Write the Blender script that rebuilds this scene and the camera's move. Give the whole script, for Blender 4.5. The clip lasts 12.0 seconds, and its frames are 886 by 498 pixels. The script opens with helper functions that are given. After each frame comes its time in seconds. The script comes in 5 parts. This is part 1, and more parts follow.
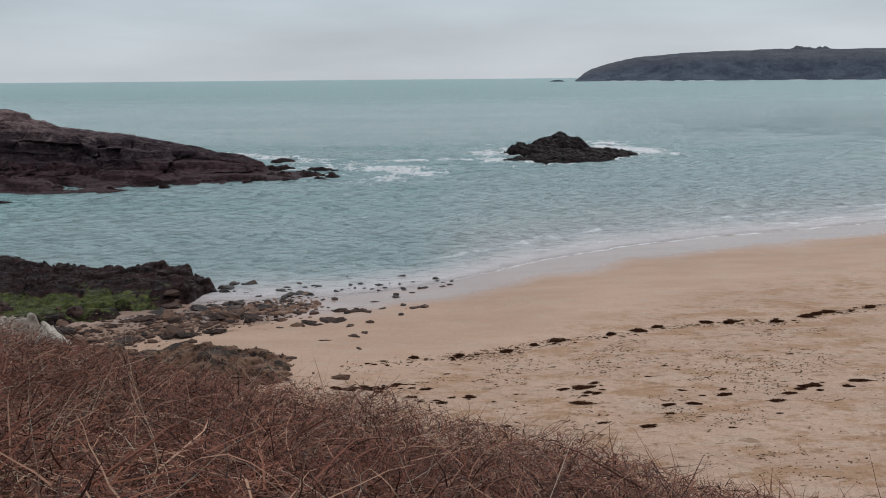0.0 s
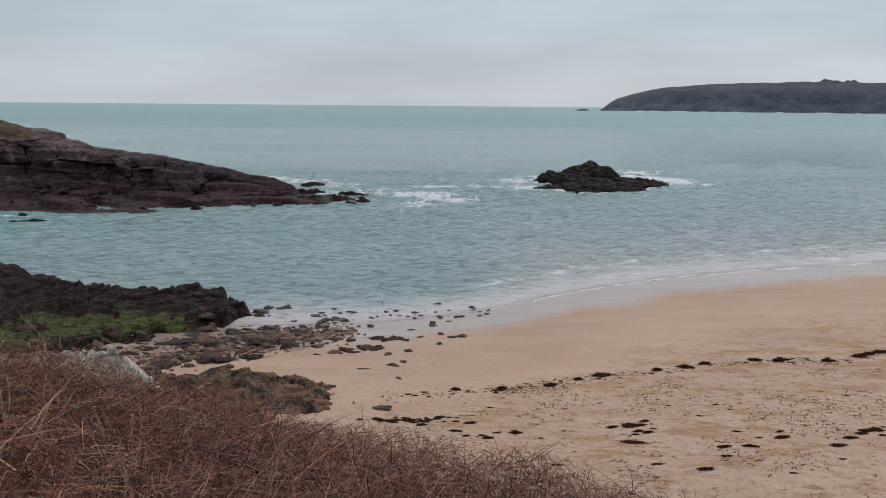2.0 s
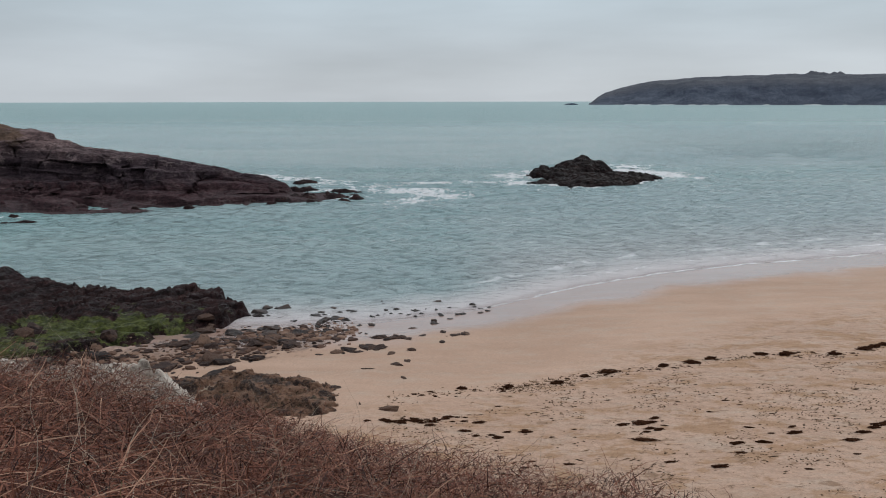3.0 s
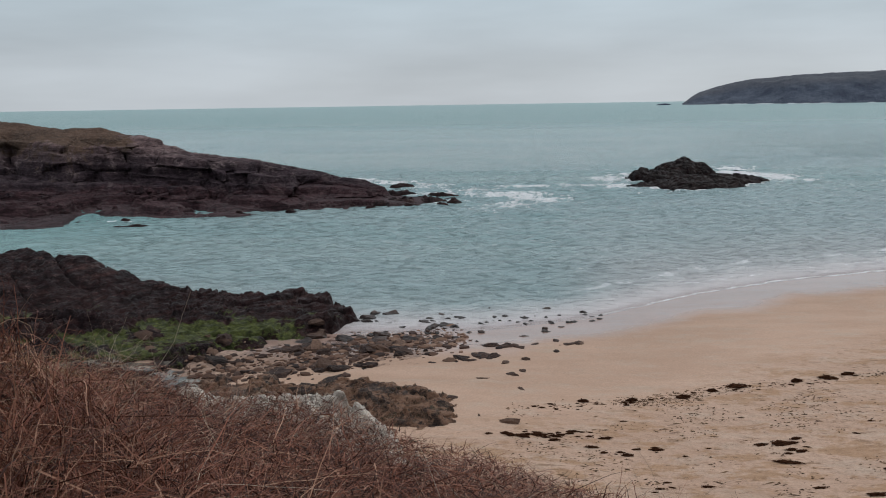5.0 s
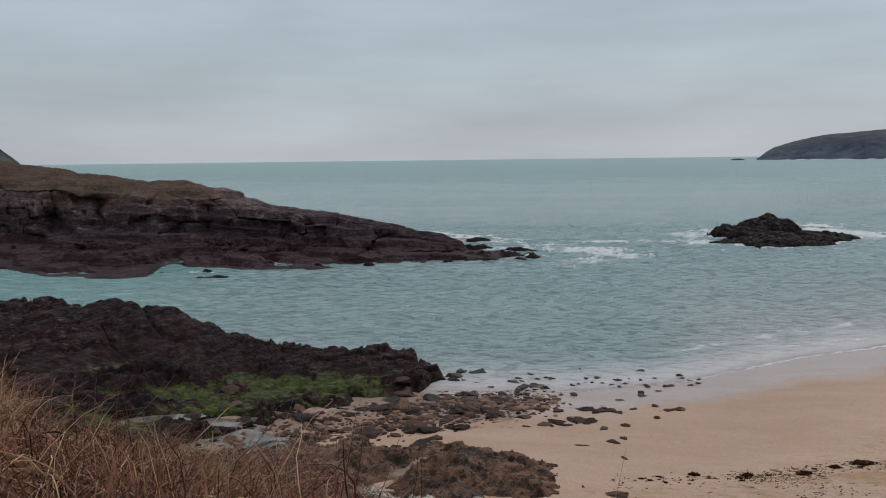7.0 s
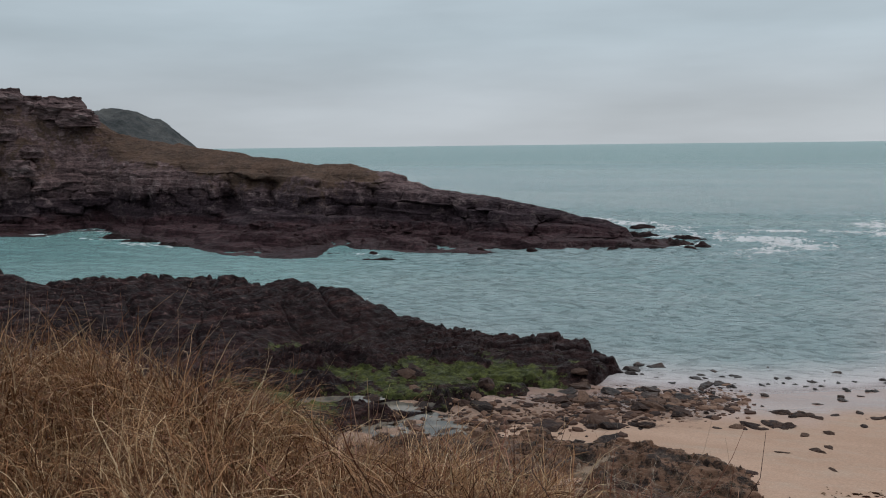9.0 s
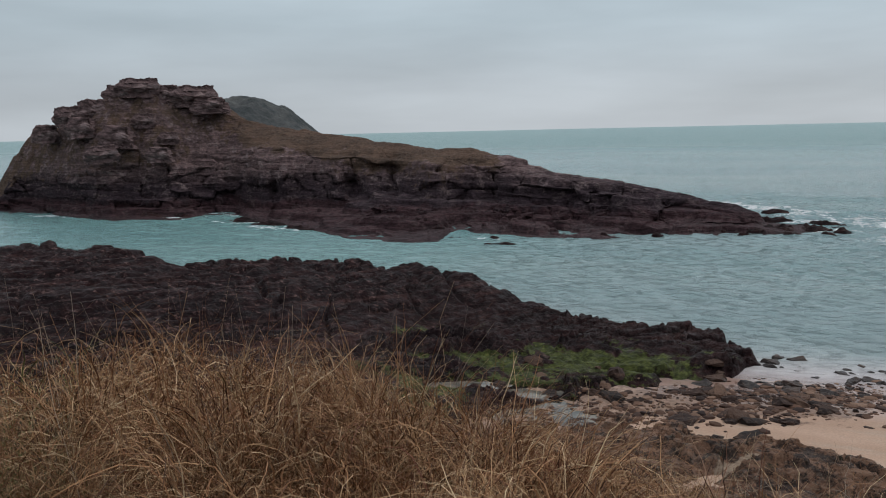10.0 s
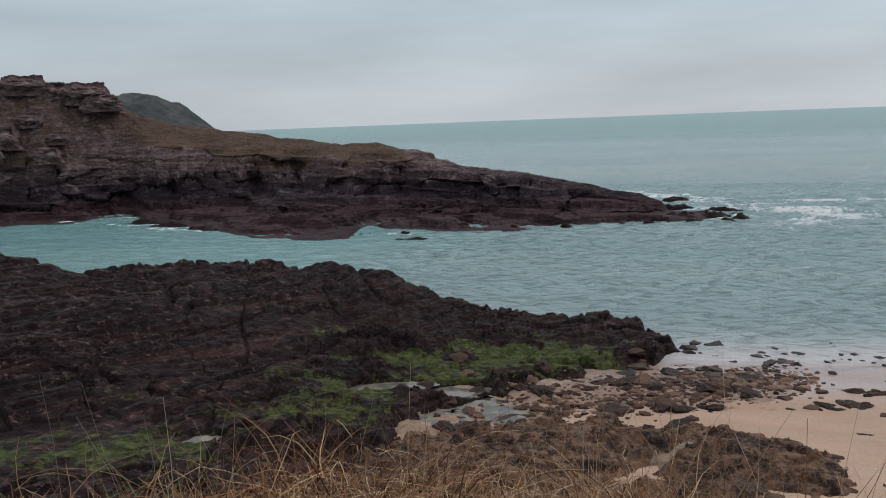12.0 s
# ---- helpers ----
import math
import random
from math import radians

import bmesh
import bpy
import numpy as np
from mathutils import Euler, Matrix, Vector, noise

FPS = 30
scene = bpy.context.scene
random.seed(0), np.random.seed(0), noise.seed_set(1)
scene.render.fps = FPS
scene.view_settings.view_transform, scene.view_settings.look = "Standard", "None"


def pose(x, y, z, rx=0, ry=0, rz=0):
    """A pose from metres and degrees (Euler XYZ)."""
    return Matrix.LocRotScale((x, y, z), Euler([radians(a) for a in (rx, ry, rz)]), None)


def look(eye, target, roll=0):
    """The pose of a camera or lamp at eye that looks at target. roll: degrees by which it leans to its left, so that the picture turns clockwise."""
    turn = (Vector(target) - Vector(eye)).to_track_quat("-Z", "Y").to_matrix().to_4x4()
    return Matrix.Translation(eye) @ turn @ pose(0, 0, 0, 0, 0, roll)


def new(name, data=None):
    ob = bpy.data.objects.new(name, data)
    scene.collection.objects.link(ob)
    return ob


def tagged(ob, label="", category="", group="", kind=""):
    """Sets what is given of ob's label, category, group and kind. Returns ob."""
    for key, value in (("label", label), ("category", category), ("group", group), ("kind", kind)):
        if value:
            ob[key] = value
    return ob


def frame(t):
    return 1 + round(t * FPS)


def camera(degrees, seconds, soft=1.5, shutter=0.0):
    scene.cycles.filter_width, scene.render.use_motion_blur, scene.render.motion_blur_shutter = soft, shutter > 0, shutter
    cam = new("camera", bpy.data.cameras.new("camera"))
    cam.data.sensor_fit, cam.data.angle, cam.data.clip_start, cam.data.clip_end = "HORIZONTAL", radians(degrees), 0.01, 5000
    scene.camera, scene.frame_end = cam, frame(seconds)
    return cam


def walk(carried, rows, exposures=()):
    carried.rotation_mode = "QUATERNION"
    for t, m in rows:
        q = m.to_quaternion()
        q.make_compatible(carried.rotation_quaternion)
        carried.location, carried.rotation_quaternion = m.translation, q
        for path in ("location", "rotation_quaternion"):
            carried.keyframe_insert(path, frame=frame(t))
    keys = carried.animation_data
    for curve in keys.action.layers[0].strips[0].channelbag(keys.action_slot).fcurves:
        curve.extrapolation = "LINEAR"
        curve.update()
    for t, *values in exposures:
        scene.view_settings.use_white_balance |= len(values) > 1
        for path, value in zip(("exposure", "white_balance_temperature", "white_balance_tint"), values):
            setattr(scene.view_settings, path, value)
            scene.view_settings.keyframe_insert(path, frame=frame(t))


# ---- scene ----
import functools

cam = camera(54.3, 12.0, soft=1.0)
PATH = [
    (0, (0.038, -4.712, 15.769), (0.097, -2.752, 15.377), -0.5),
    (0.5, (-0.225, -4.506, 15.766), (-0.22, -2.535, 15.429), 0.1),
    (1, (-0.514, -4.281, 15.762), (-0.507, -2.304, 15.455), -0.2),
    (1.5, (-0.826, -4.032, 15.756), (-0.813, -2.06, 15.42), -0.5),
    (2, (-1.157, -3.77, 15.755), (-1.148, -1.798, 15.422), 0.5),
    (2.5, (-1.517, -3.513, 15.75), (-1.484, -1.544, 15.405), -0.1),
    (4.5, (-3.093, -2.397, 15.826), (-3.127, -0.424, 15.499), -0.6),
    (5, (-3.504, -2.12, 15.822), (-3.675, -0.156, 15.487), -0.9),
    (5.5, (-3.912, -1.782, 15.84), (-4.075, 0.178, 15.475), -1.0),
    (6, (-4.306, -1.426, 15.846), (-4.524, 0.543, 15.57), -0.5),
    (6.5, (-4.756, -1.065, 15.849), (-5.054, 0.901, 15.637), -0.9),
    (7, (-5.263, -0.741, 15.843), (-5.589, 1.221, 15.632), -0.7),
    (7.5, (-5.783, -0.494, 15.835), (-6.401, 1.395, 15.614), -0.8),
    (9.5, (-7.839, 0.289, 15.884), (-8.535, 2.147, 15.628), -0.6),
    (10, (-8.296, 0.448, 15.884), (-9.202, 2.209, 15.609), -1.3),
    (10.5, (-8.71, 0.584, 15.882), (-9.556, 2.372, 15.582), -0.6),
    (11, (-9.104, 0.756, 15.9), (-9.793, 2.611, 15.616), -2.0),
    (11.5, (-9.468, 0.941, 15.915), (-10.188, 2.789, 15.658), -2.0),
    (12, (-9.801, 1.122, 15.923), (-10.503, 2.972, 15.628), -2.2),
]
walk(cam, [(t, look(eye, target, roll)) for t, eye, target, roll in PATH],
     [(0, 0.04), (2.5, 0.04), (4.5, 0.0), (5.5, 0.0), (6.5, -0.07), (7.0, -0.16), (7.5, -0.12), (9.5, -0.06), (11, 0.04), (12, 0.02)])


# ---- world and light ----
world = bpy.data.worlds.new("overcast_sky")
scene.world = world
world.use_nodes = True
wn, wl = world.node_tree.nodes, world.node_tree.links
wn.clear()


def wnode(kind, **values):
    n = wn.new(kind)
    for key, v in values.items():
        n.inputs[key].default_value = v
    return n


SUN_EL, SUN_AZ = radians(48), radians(35)
sky = wn.new("ShaderNodeTexSky")
sky.sky_type, sky.sun_disc = "NISHITA", False
sky.sun_elevation, sky.sun_rotation = SUN_EL, SUN_AZ
clear = wnode("ShaderNodeVectorMath")
clear.operation = "SCALE"
clear.inputs["Scale"].default_value = 0.09
wl.new(sky.outputs[0], clear.inputs[0])
way = wn.new("ShaderNodeTexCoord")
split = wn.new("ShaderNodeSeparateXYZ")
wl.new(way.outputs["Generated"], split.inputs[0])
# An overcast dome: palest at the zenith, dimmer and warmer at the horizon.
ramp = wn.new("ShaderNodeValToRGB")
ramp.color_ramp.elements[0].position, ramp.color_ramp.elements[0].color = 0.0, (0.515, 0.560, 0.605, 1)
ramp.color_ramp.elements[1].position, ramp.color_ramp.elements[1].color = 1.0, (0.82, 0.88, 0.94, 1)
for place, colour in ((0.05, (0.500, 0.553, 0.605, 1)), (0.12, (0.485, 0.570, 0.630, 1)), (0.22, (0.510, 0.605, 0.668, 1)), (0.45, (0.62, 0.69, 0.75, 1))):
    ramp.color_ramp.elements.new(place).color = colour
wl.new(split.outputs["Z"], ramp.inputs[0])
stretch = wn.new("ShaderNodeMapping")
stretch.inputs["Scale"].default_value = (1.6, 1.6, 9.0)
wl.new(way.outputs["Generated"], stretch.inputs[0])
cloud = wnode("ShaderNodeTexNoise", Scale=1.7, Detail=5.0, Roughness=0.5)
wl.new(stretch.outputs[0], cloud.inputs["Vector"])
cloud_ramp = wn.new("ShaderNodeMapRange")
for key, v in (("From Min", 0.3), ("From Max", 0.72), ("To Min", 0.90), ("To Max", 1.16)):
    cloud_ramp.inputs[key].default_value = v
wl.new(cloud.outputs[0], cloud_ramp.inputs[0])
dome = wn.new("ShaderNodeVectorMath")
dome.operation = "SCALE"
wl.new(ramp.outputs[0], dome.inputs[0])
side = wn.new("ShaderNodeMapRange")
for key, v in (("From Min", -0.75), ("From Max", 0.35), ("To Min", 0.89), ("To Max", 1.0)):
    side.inputs[key].default_value = v
wl.new(split.outputs["X"], side.inputs[0])
glow = wn.new("ShaderNodeMath")
glow.operation = "MULTIPLY"
wl.new(cloud_ramp.outputs[0], glow.inputs[0])
wl.new(side.outputs[0], glow.inputs[1])
wl.new(glow.outputs[0], dome.inputs["Scale"])
veil = wn.new("ShaderNodeMix")
veil.data_type = "RGBA"
veil.inputs[0].default_value = 0.94
wl.new(clear.outputs[0], veil.inputs[6])
wl.new(dome.outputs[0], veil.inputs[7])
back = wnode("ShaderNodeBackground", Strength=1.0)
wl.new(veil.outputs[2], back.inputs[0])
wl.new(back.outputs[0], wn.new("ShaderNodeOutputWorld").inputs[0])

sun = new("sun", bpy.data.lights.new("sun", "SUN"))
sun.data.energy, sun.data.angle, sun.data.color = 0.75, radians(25), (1.0, 0.96, 0.9)
toward = Vector((math.sin(SUN_AZ) * math.cos(SUN_EL), math.cos(SUN_AZ) * math.cos(SUN_EL), math.sin(SUN_EL)))
sun.rotation_euler = toward.to_track_quat("Z", "Y").to_euler()
sun.location = (40, 0, 120)


# ---- noise on arrays ----
def table(seed):
    r = np.random.RandomState(seed)
    return np.concatenate([p := r.permutation(256), p]), r.uniform(-1, 1, 256)


TABLES = [table(s) for s in range(24)]


def value_noise(x, y, z=0.0, seed=0):
    x, y, z = np.broadcast_arrays(np.asarray(x, float), np.asarray(y, float), np.asarray(z, float))
    perm, val = TABLES[seed % 24]
    ix, iy, iz = (np.floor(a).astype(int) for a in (x, y, z))
    fx, fy, fz = x - ix, y - iy, z - iz
    fx, fy, fz = (a * a * a * (a * (a * 6 - 15) + 10) for a in (fx, fy, fz))
    out = np.zeros(x.shape)
    for dx in (0, 1):
        px = perm[(ix + dx) & 255]
        wx = fx if dx else 1 - fx
        for dy in (0, 1):
            py = perm[px + ((iy + dy) & 255)]
            wy = fy if dy else 1 - fy
            for dz in (0, 1):
                pz = perm[py + ((iz + dz) & 255)]
                out += val[pz] * wx * wy * (fz if dz else 1 - fz)
    return out


def fbm(x, y, z=0.0, octaves=5, gain=0.5, seed=0):
    out, amp, f = 0.0, 1.0, 1.0
    for o in range(octaves):
        out = out + amp * value_noise(x * f + 17.3 * o, y * f + 5.1 * o, z * f, seed + o)
        amp, f = amp * gain, f * 2.03
    return out


def ridged(x, y, z=0.0, octaves=4, seed=0):
    out, amp, f = 0.0, 1.0, 1.0
    for o in range(octaves):
        out = out + amp * (1 - 2 * np.abs(value_noise(x * f + 9.7 * o, y * f + 3.3 * o, z * f, seed + o)))
        amp, f = amp * 0.5, f * 2.1
    return out


def cells(x, y, seed=0):
    """Cracked blocks: a value for each cell, and the distance to its joint."""
    perm, val = TABLES[seed % 24]
    ix, iy = np.floor(x).astype(int), np.floor(y).astype(int)
    f1, f2, best = np.full(x.shape, 9.0), np.full(x.shape, 9.0), np.zeros(x.shape)
    for dx in (-1, 0, 1):
        for dy in (-1, 0, 1):
            h = perm[perm[(ix + dx) & 255] + ((iy + dy) & 255)]
            d = np.hypot(ix + dx + 0.5 + 0.45 * val[h] - x, iy + dy + 0.5 + 0.45 * val[(h + 91) & 255] - y)
            nearer = d < f1
            f2 = np.where(nearer, f1, np.minimum(f2, d))
            best = np.where(nearer, val[(h + 37) & 255], best)
            f1 = np.minimum(f1, d)
    return best, f2 - f1


def ease(a, b, v):
    t = np.clip((v - a) / (b - a), 0, 1)
    return t * t * (3 - 2 * t)


# ---- mesh helpers ----
def mesh_from(name, verts, faces, attrs=None, smooth=True):
    """A mesh from an (n, 3) array and an (m, 3 or 4) array of corners."""
    verts, faces = np.asarray(verts, float), np.asarray(faces, int)
    me = bpy.data.meshes.new(name)
    k = faces.shape[1]
    me.vertices.add(len(verts))
    me.vertices.foreach_set("co", verts.ravel())
    me.loops.add(faces.size)
    me.loops.foreach_set("vertex_index", faces.ravel())
    me.polygons.add(len(faces))
    me.polygons.foreach_set("loop_start", np.arange(len(faces)) * k)
    me.polygons.foreach_set("use_smooth", np.full(len(faces), smooth))
    me.update(calc_edges=True)
    for key, v in (attrs or {}).items():
        me.attributes.new(key, "FLOAT", "POINT").data.foreach_set("value", np.asarray(v, float).ravel())
    return me


def terrace(z, step, hard=0.8, lift=0.0):
    """Bedding: the height broken into treads and steep risers of the given step."""
    b = (z + lift) / step
    k = np.floor(b)
    return z * (1 - hard) + hard * (step * (k + ease(0.34, 0.66, b - k)) - lift)


def sheet(name, x, y, z, material, attrs=None, keep=None, zone=None):
    """A surface over an (n, m) grid of points; keep leaves out the faces whose corners are all False, zone keeps those of one number."""
    n, m = x.shape
    i = np.arange(n * m).reshape(n, m)
    f = np.stack([i[:-1, :-1], i[1:, :-1], i[1:, 1:], i[:-1, 1:]], -1).reshape(-1, 4)
    if keep is not None:
        f = f[keep.ravel()[f].any(1)]
    if zone is not None:
        f = f[zone[0].ravel()[f].max(1) == zone[1]]
        used, f = np.unique(f, return_inverse=True)
        f = f.reshape(-1, 4)
        x, y, z = x.ravel()[used], y.ravel()[used], z.ravel()[used]
        attrs = {key: v.ravel()[used] for key, v in (attrs or {}).items()}
    me = mesh_from(name, np.stack([x, y, z], -1).reshape(-1, 3), f, attrs)
    me.materials.append(material)
    return new(name, me)


def part(name, bm, material, parent, label=""):
    me = bpy.data.meshes.new(name)
    bm.to_mesh(me)
    bm.free()
    me.materials.append(material)
    ob = new(name, me)
    ob.parent = parent
    return tagged(ob, label)


# ---- materials ----
class Mat:
    """A node material with a Principled surface, and short ways to add nodes."""

    def __init__(self, name, rough=0.8):
        self.m = bpy.data.materials.new(name)
        self.m.use_nodes = True
        self.nodes, self.links = self.m.node_tree.nodes, self.m.node_tree.links
        self.b = self.nodes["Principled BSDF"]
        self.b.inputs["Roughness"].default_value = rough
        self.out = self.nodes["Material Output"]
        self.co = self.nodes.new("ShaderNodeTexCoord").outputs["Object"]

    def put(self, value, socket):
        if isinstance(value, (int, float)):
            socket.default_value = value
        elif isinstance(value, (tuple, list)):
            socket.default_value = (*value, 1) if len(value) == 3 and len(socket.default_value) == 4 else value
        else:
            self.links.new(value, socket)

    def noise(self, scale, detail=6.0, rough=0.55, stretch=None, co=None):
        n = self.nodes.new("ShaderNodeTexNoise")
        n.inputs["Scale"].default_value, n.inputs["Detail"].default_value, n.inputs["Roughness"].default_value = scale, detail, rough
        co = co or self.co
        if stretch:
            mp = self.nodes.new("ShaderNodeMapping")
            mp.inputs["Scale"].default_value = stretch
            self.links.new(co, mp.inputs[0])
            co = mp.outputs[0]
        self.links.new(co, n.inputs["Vector"])
        return n.outputs[0]

    def voronoi(self, scale, feature="F1", stretch=None):
        n = self.nodes.new("ShaderNodeTexVoronoi")
        n.feature = feature
        n.inputs["Scale"].default_value = scale
        co = self.co
        if stretch:
            mp = self.nodes.new("ShaderNodeMapping")
            mp.inputs["Scale"].default_value = stretch
            self.links.new(co, mp.inputs[0])
            co = mp.outputs[0]
        self.links.new(co, n.inputs["Vector"])
        return n.outputs["Distance"]

    def span(self, value, a, b, lo=0.0, hi=1.0):
        n = self.nodes.new("ShaderNodeMapRange")
        n.interpolation_type = "SMOOTHSTEP"
        for key, v in (("Value", value), ("From Min", a), ("From Max", b), ("To Min", lo), ("To Max", hi)):
            self.put(v, n.inputs[key])
        return n.outputs[0]

    def math(self, op, a, b=0.0):
        n = self.nodes.new("ShaderNodeMath")
        n.operation = op
        self.put(a, n.inputs[0])
        self.put(b, n.inputs[1])
        return n.outputs[0]

    def mix(self, f, a, b, mode="MIX"):
        n = self.nodes.new("ShaderNodeMix")
        n.data_type, n.blend_type = "RGBA", mode
        self.put(f, n.inputs[0])
        self.put(a, n.inputs[6])
        self.put(b, n.inputs[7])
        return n.outputs[2]

    def attr(self, name):
        n = self.nodes.new("ShaderNodeAttribute")
        n.attribute_name = name
        return n.outputs["Fac"]

    def height(self):
        n = self.nodes.new("ShaderNodeSeparateXYZ")
        self.links.new(self.nodes.new("ShaderNodeNewGeometry").outputs["Position"], n.inputs[0])
        return n.outputs["Z"]

    def island(self):
        return self.nodes.new("ShaderNodeNewGeometry").outputs["Random Per Island"]

    def random(self):
        return self.nodes.new("ShaderNodeObjectInfo").outputs["Random"]

    def bump(self, height, strength=0.5, distance=0.1):
        n = self.nodes.new("ShaderNodeBump")
        n.inputs["Strength"].default_value, n.inputs["Distance"].default_value = strength, distance
        self.links.new(height, n.inputs["Height"])
        self.links.new(n.outputs[0], self.b.inputs["Normal"])
        return n.outputs[0]

    def colour(self, value):
        self.put(value, self.b.inputs["Base Color"])

    def rough(self, value):
        self.put(value, self.b.inputs["Roughness"])


def shore_rock_colour(k, low, mid, high, z0, z1):
    """Tidal bands: weed-stained near the water, black lichen, then bare stone, broken up by noise."""
    h = k.math("ADD", k.height(), k.math("MULTIPLY", k.math("SUBTRACT", k.noise(0.25, 5), 0.5), 5.0))
    c = k.mix(k.span(h, z0 - 0.6, z0 + 0.8), low, mid)
    return k.mix(k.span(h, z1 - 2.0, z1 + 3.0), c, high)


def headland_material():
    k = Mat("headland_rock", 0.85)
    rock = shore_rock_colour(k, (0.066, 0.036, 0.035), (0.058, 0.041, 0.042), (0.195, 0.139, 0.118), 2.6, 7.0)
    strata = k.noise(1.0, 9, 0.66, (0.14, 0.14, 1.7))
    rock = k.mix(k.span(strata, 0.40, 0.60, 0.0, 1.0), k.mix(0.7, rock, (0.44, 0.42, 0.44), "MULTIPLY"), rock)
    pale = k.math("MULTIPLY", k.span(k.noise(0.5, 9, 0.74, (0.7, 0.7, 1.1)), 0.52, 0.64), k.span(k.height(), 2.0, 8.0, 0.15, 0.85))
    rock = k.mix(pale, rock, (0.275, 0.218, 0.185))
    turf = k.mix(k.span(k.noise(0.22, 8, 0.65), 0.40, 0.60), (0.128, 0.079, 0.058), (0.082, 0.054, 0.042))
    turf = k.mix(k.span(k.noise(2.2, 6, 0.7), 0.45, 0.7), turf, (0.158, 0.100, 0.070))
    veg = k.span(k.math("ADD", k.attr("veg"), k.math("MULTIPLY", k.math("SUBTRACT", k.noise(0.5, 9, 0.72), 0.5), 2.1)), 0.36, 0.66)
    grain = k.span(k.noise(1.5, 11, 0.78, (0.8, 0.8, 1.5)), 0.34, 0.66, 0.45, 1.5)
    rock = k.mix(1.0, rock, (0.93, 0.86, 0.98), "MULTIPLY")
    k.colour(k.mix(veg, k.mix(1.0, rock, grain, "MULTIPLY"), k.mix(0.35, turf, grain, "MULTIPLY")))
    k.rough(k.span(k.height(), 0.0, 2.0, 0.6, 0.92))
    k.b.inputs["Specular IOR Level"].default_value = 0.15
    relief = k.math("ADD", k.math("MULTIPLY", strata, 1.4), k.math("ADD", k.noise(1.3, 9, 0.68), k.math("MULTIPLY", k.voronoi(0.55, "DISTANCE_TO_EDGE", (0.6, 0.6, 1.3)), 0.8)))
    k.bump(relief, 0.9, 0.7)
    return k.m


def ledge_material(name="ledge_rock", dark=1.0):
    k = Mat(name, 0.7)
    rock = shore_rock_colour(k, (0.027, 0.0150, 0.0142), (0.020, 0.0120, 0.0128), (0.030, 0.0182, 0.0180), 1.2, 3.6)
    turned = k.nodes.new("ShaderNodeMapping")
    turned.inputs["Rotation"].default_value = (0, 0, radians(-60))
    k.links.new(k.co, turned.inputs[0])
    strata = k.noise(1.0, 9, 0.66, (0.22, 1.1, 2.0), turned.outputs[0])
    rock = k.mix(k.span(strata, 0.34, 0.66), k.mix(0.85, rock, (0.30, 0.29, 0.31), "MULTIPLY"), rock)
    streak = k.noise(1.0, 7, 0.62, (0.07, 0.75, 1.4), turned.outputs[0])
    rock = k.mix(k.span(streak, 0.53, 0.68, 0.0, 0.55), rock, (0.090, 0.060, 0.050))
    # Shadow seams between the beds, painted near black into the rock colour.
    rock = k.mix(k.span(streak, 0.47, 0.36, 0.0, 0.75), rock, (0.011, 0.008, 0.009))
    rust = k.span(k.noise(0.55, 9, 0.72, (0.5, 1.0, 1.6)), 0.48, 0.72, 0.0, 0.5)
    rock = k.mix(rust, rock, (0.062, 0.034, 0.029))
    speck = k.span(k.noise(2.0, 9, 0.78, (0.5, 1, 1.5)), 0.54, 0.66, 0.0, 0.75)
    rock = k.mix(k.math("MULTIPLY", speck, k.attr("pale")), rock, (0.26, 0.21, 0.18))
    weed = k.mix(k.span(k.noise(1.7, 8, 0.7), 0.35, 0.68), (0.032, 0.037, 0.013), (0.102, 0.114, 0.030))
    green = k.span(k.math("ADD", k.attr("green"), k.math("MULTIPLY", k.math("SUBTRACT", k.noise(0.8, 10, 0.78), 0.5), 4.6)), 0.54, 0.80)
    green = k.math("MULTIPLY", green, k.span(k.attr("green"), 0.06, 0.30))
    grain = k.span(k.noise(3.0, 11, 0.78, (0.8, 0.8, 1.5)), 0.34, 0.66, 0.5, 1.55)
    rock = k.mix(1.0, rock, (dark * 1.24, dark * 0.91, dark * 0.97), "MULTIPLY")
    k.colour(k.mix(1.0, k.mix(green, rock, weed), grain, "MULTIPLY"))
    k.rough(k.span(k.noise(1.1, 5), 0.35, 0.65, 0.5, 0.9))
    k.b.inputs["Specular IOR Level"].default_value = 0.14
    relief = k.math("ADD", k.math("MULTIPLY", strata, 1.2), k.math("ADD", k.noise(3.0, 9, 0.7), k.math("MULTIPLY", k.voronoi(1.1, "DISTANCE_TO_EDGE", (0.5, 1, 1)), 0.9)))
    k.bump(relief, 0.9, 0.28)
    return k.m


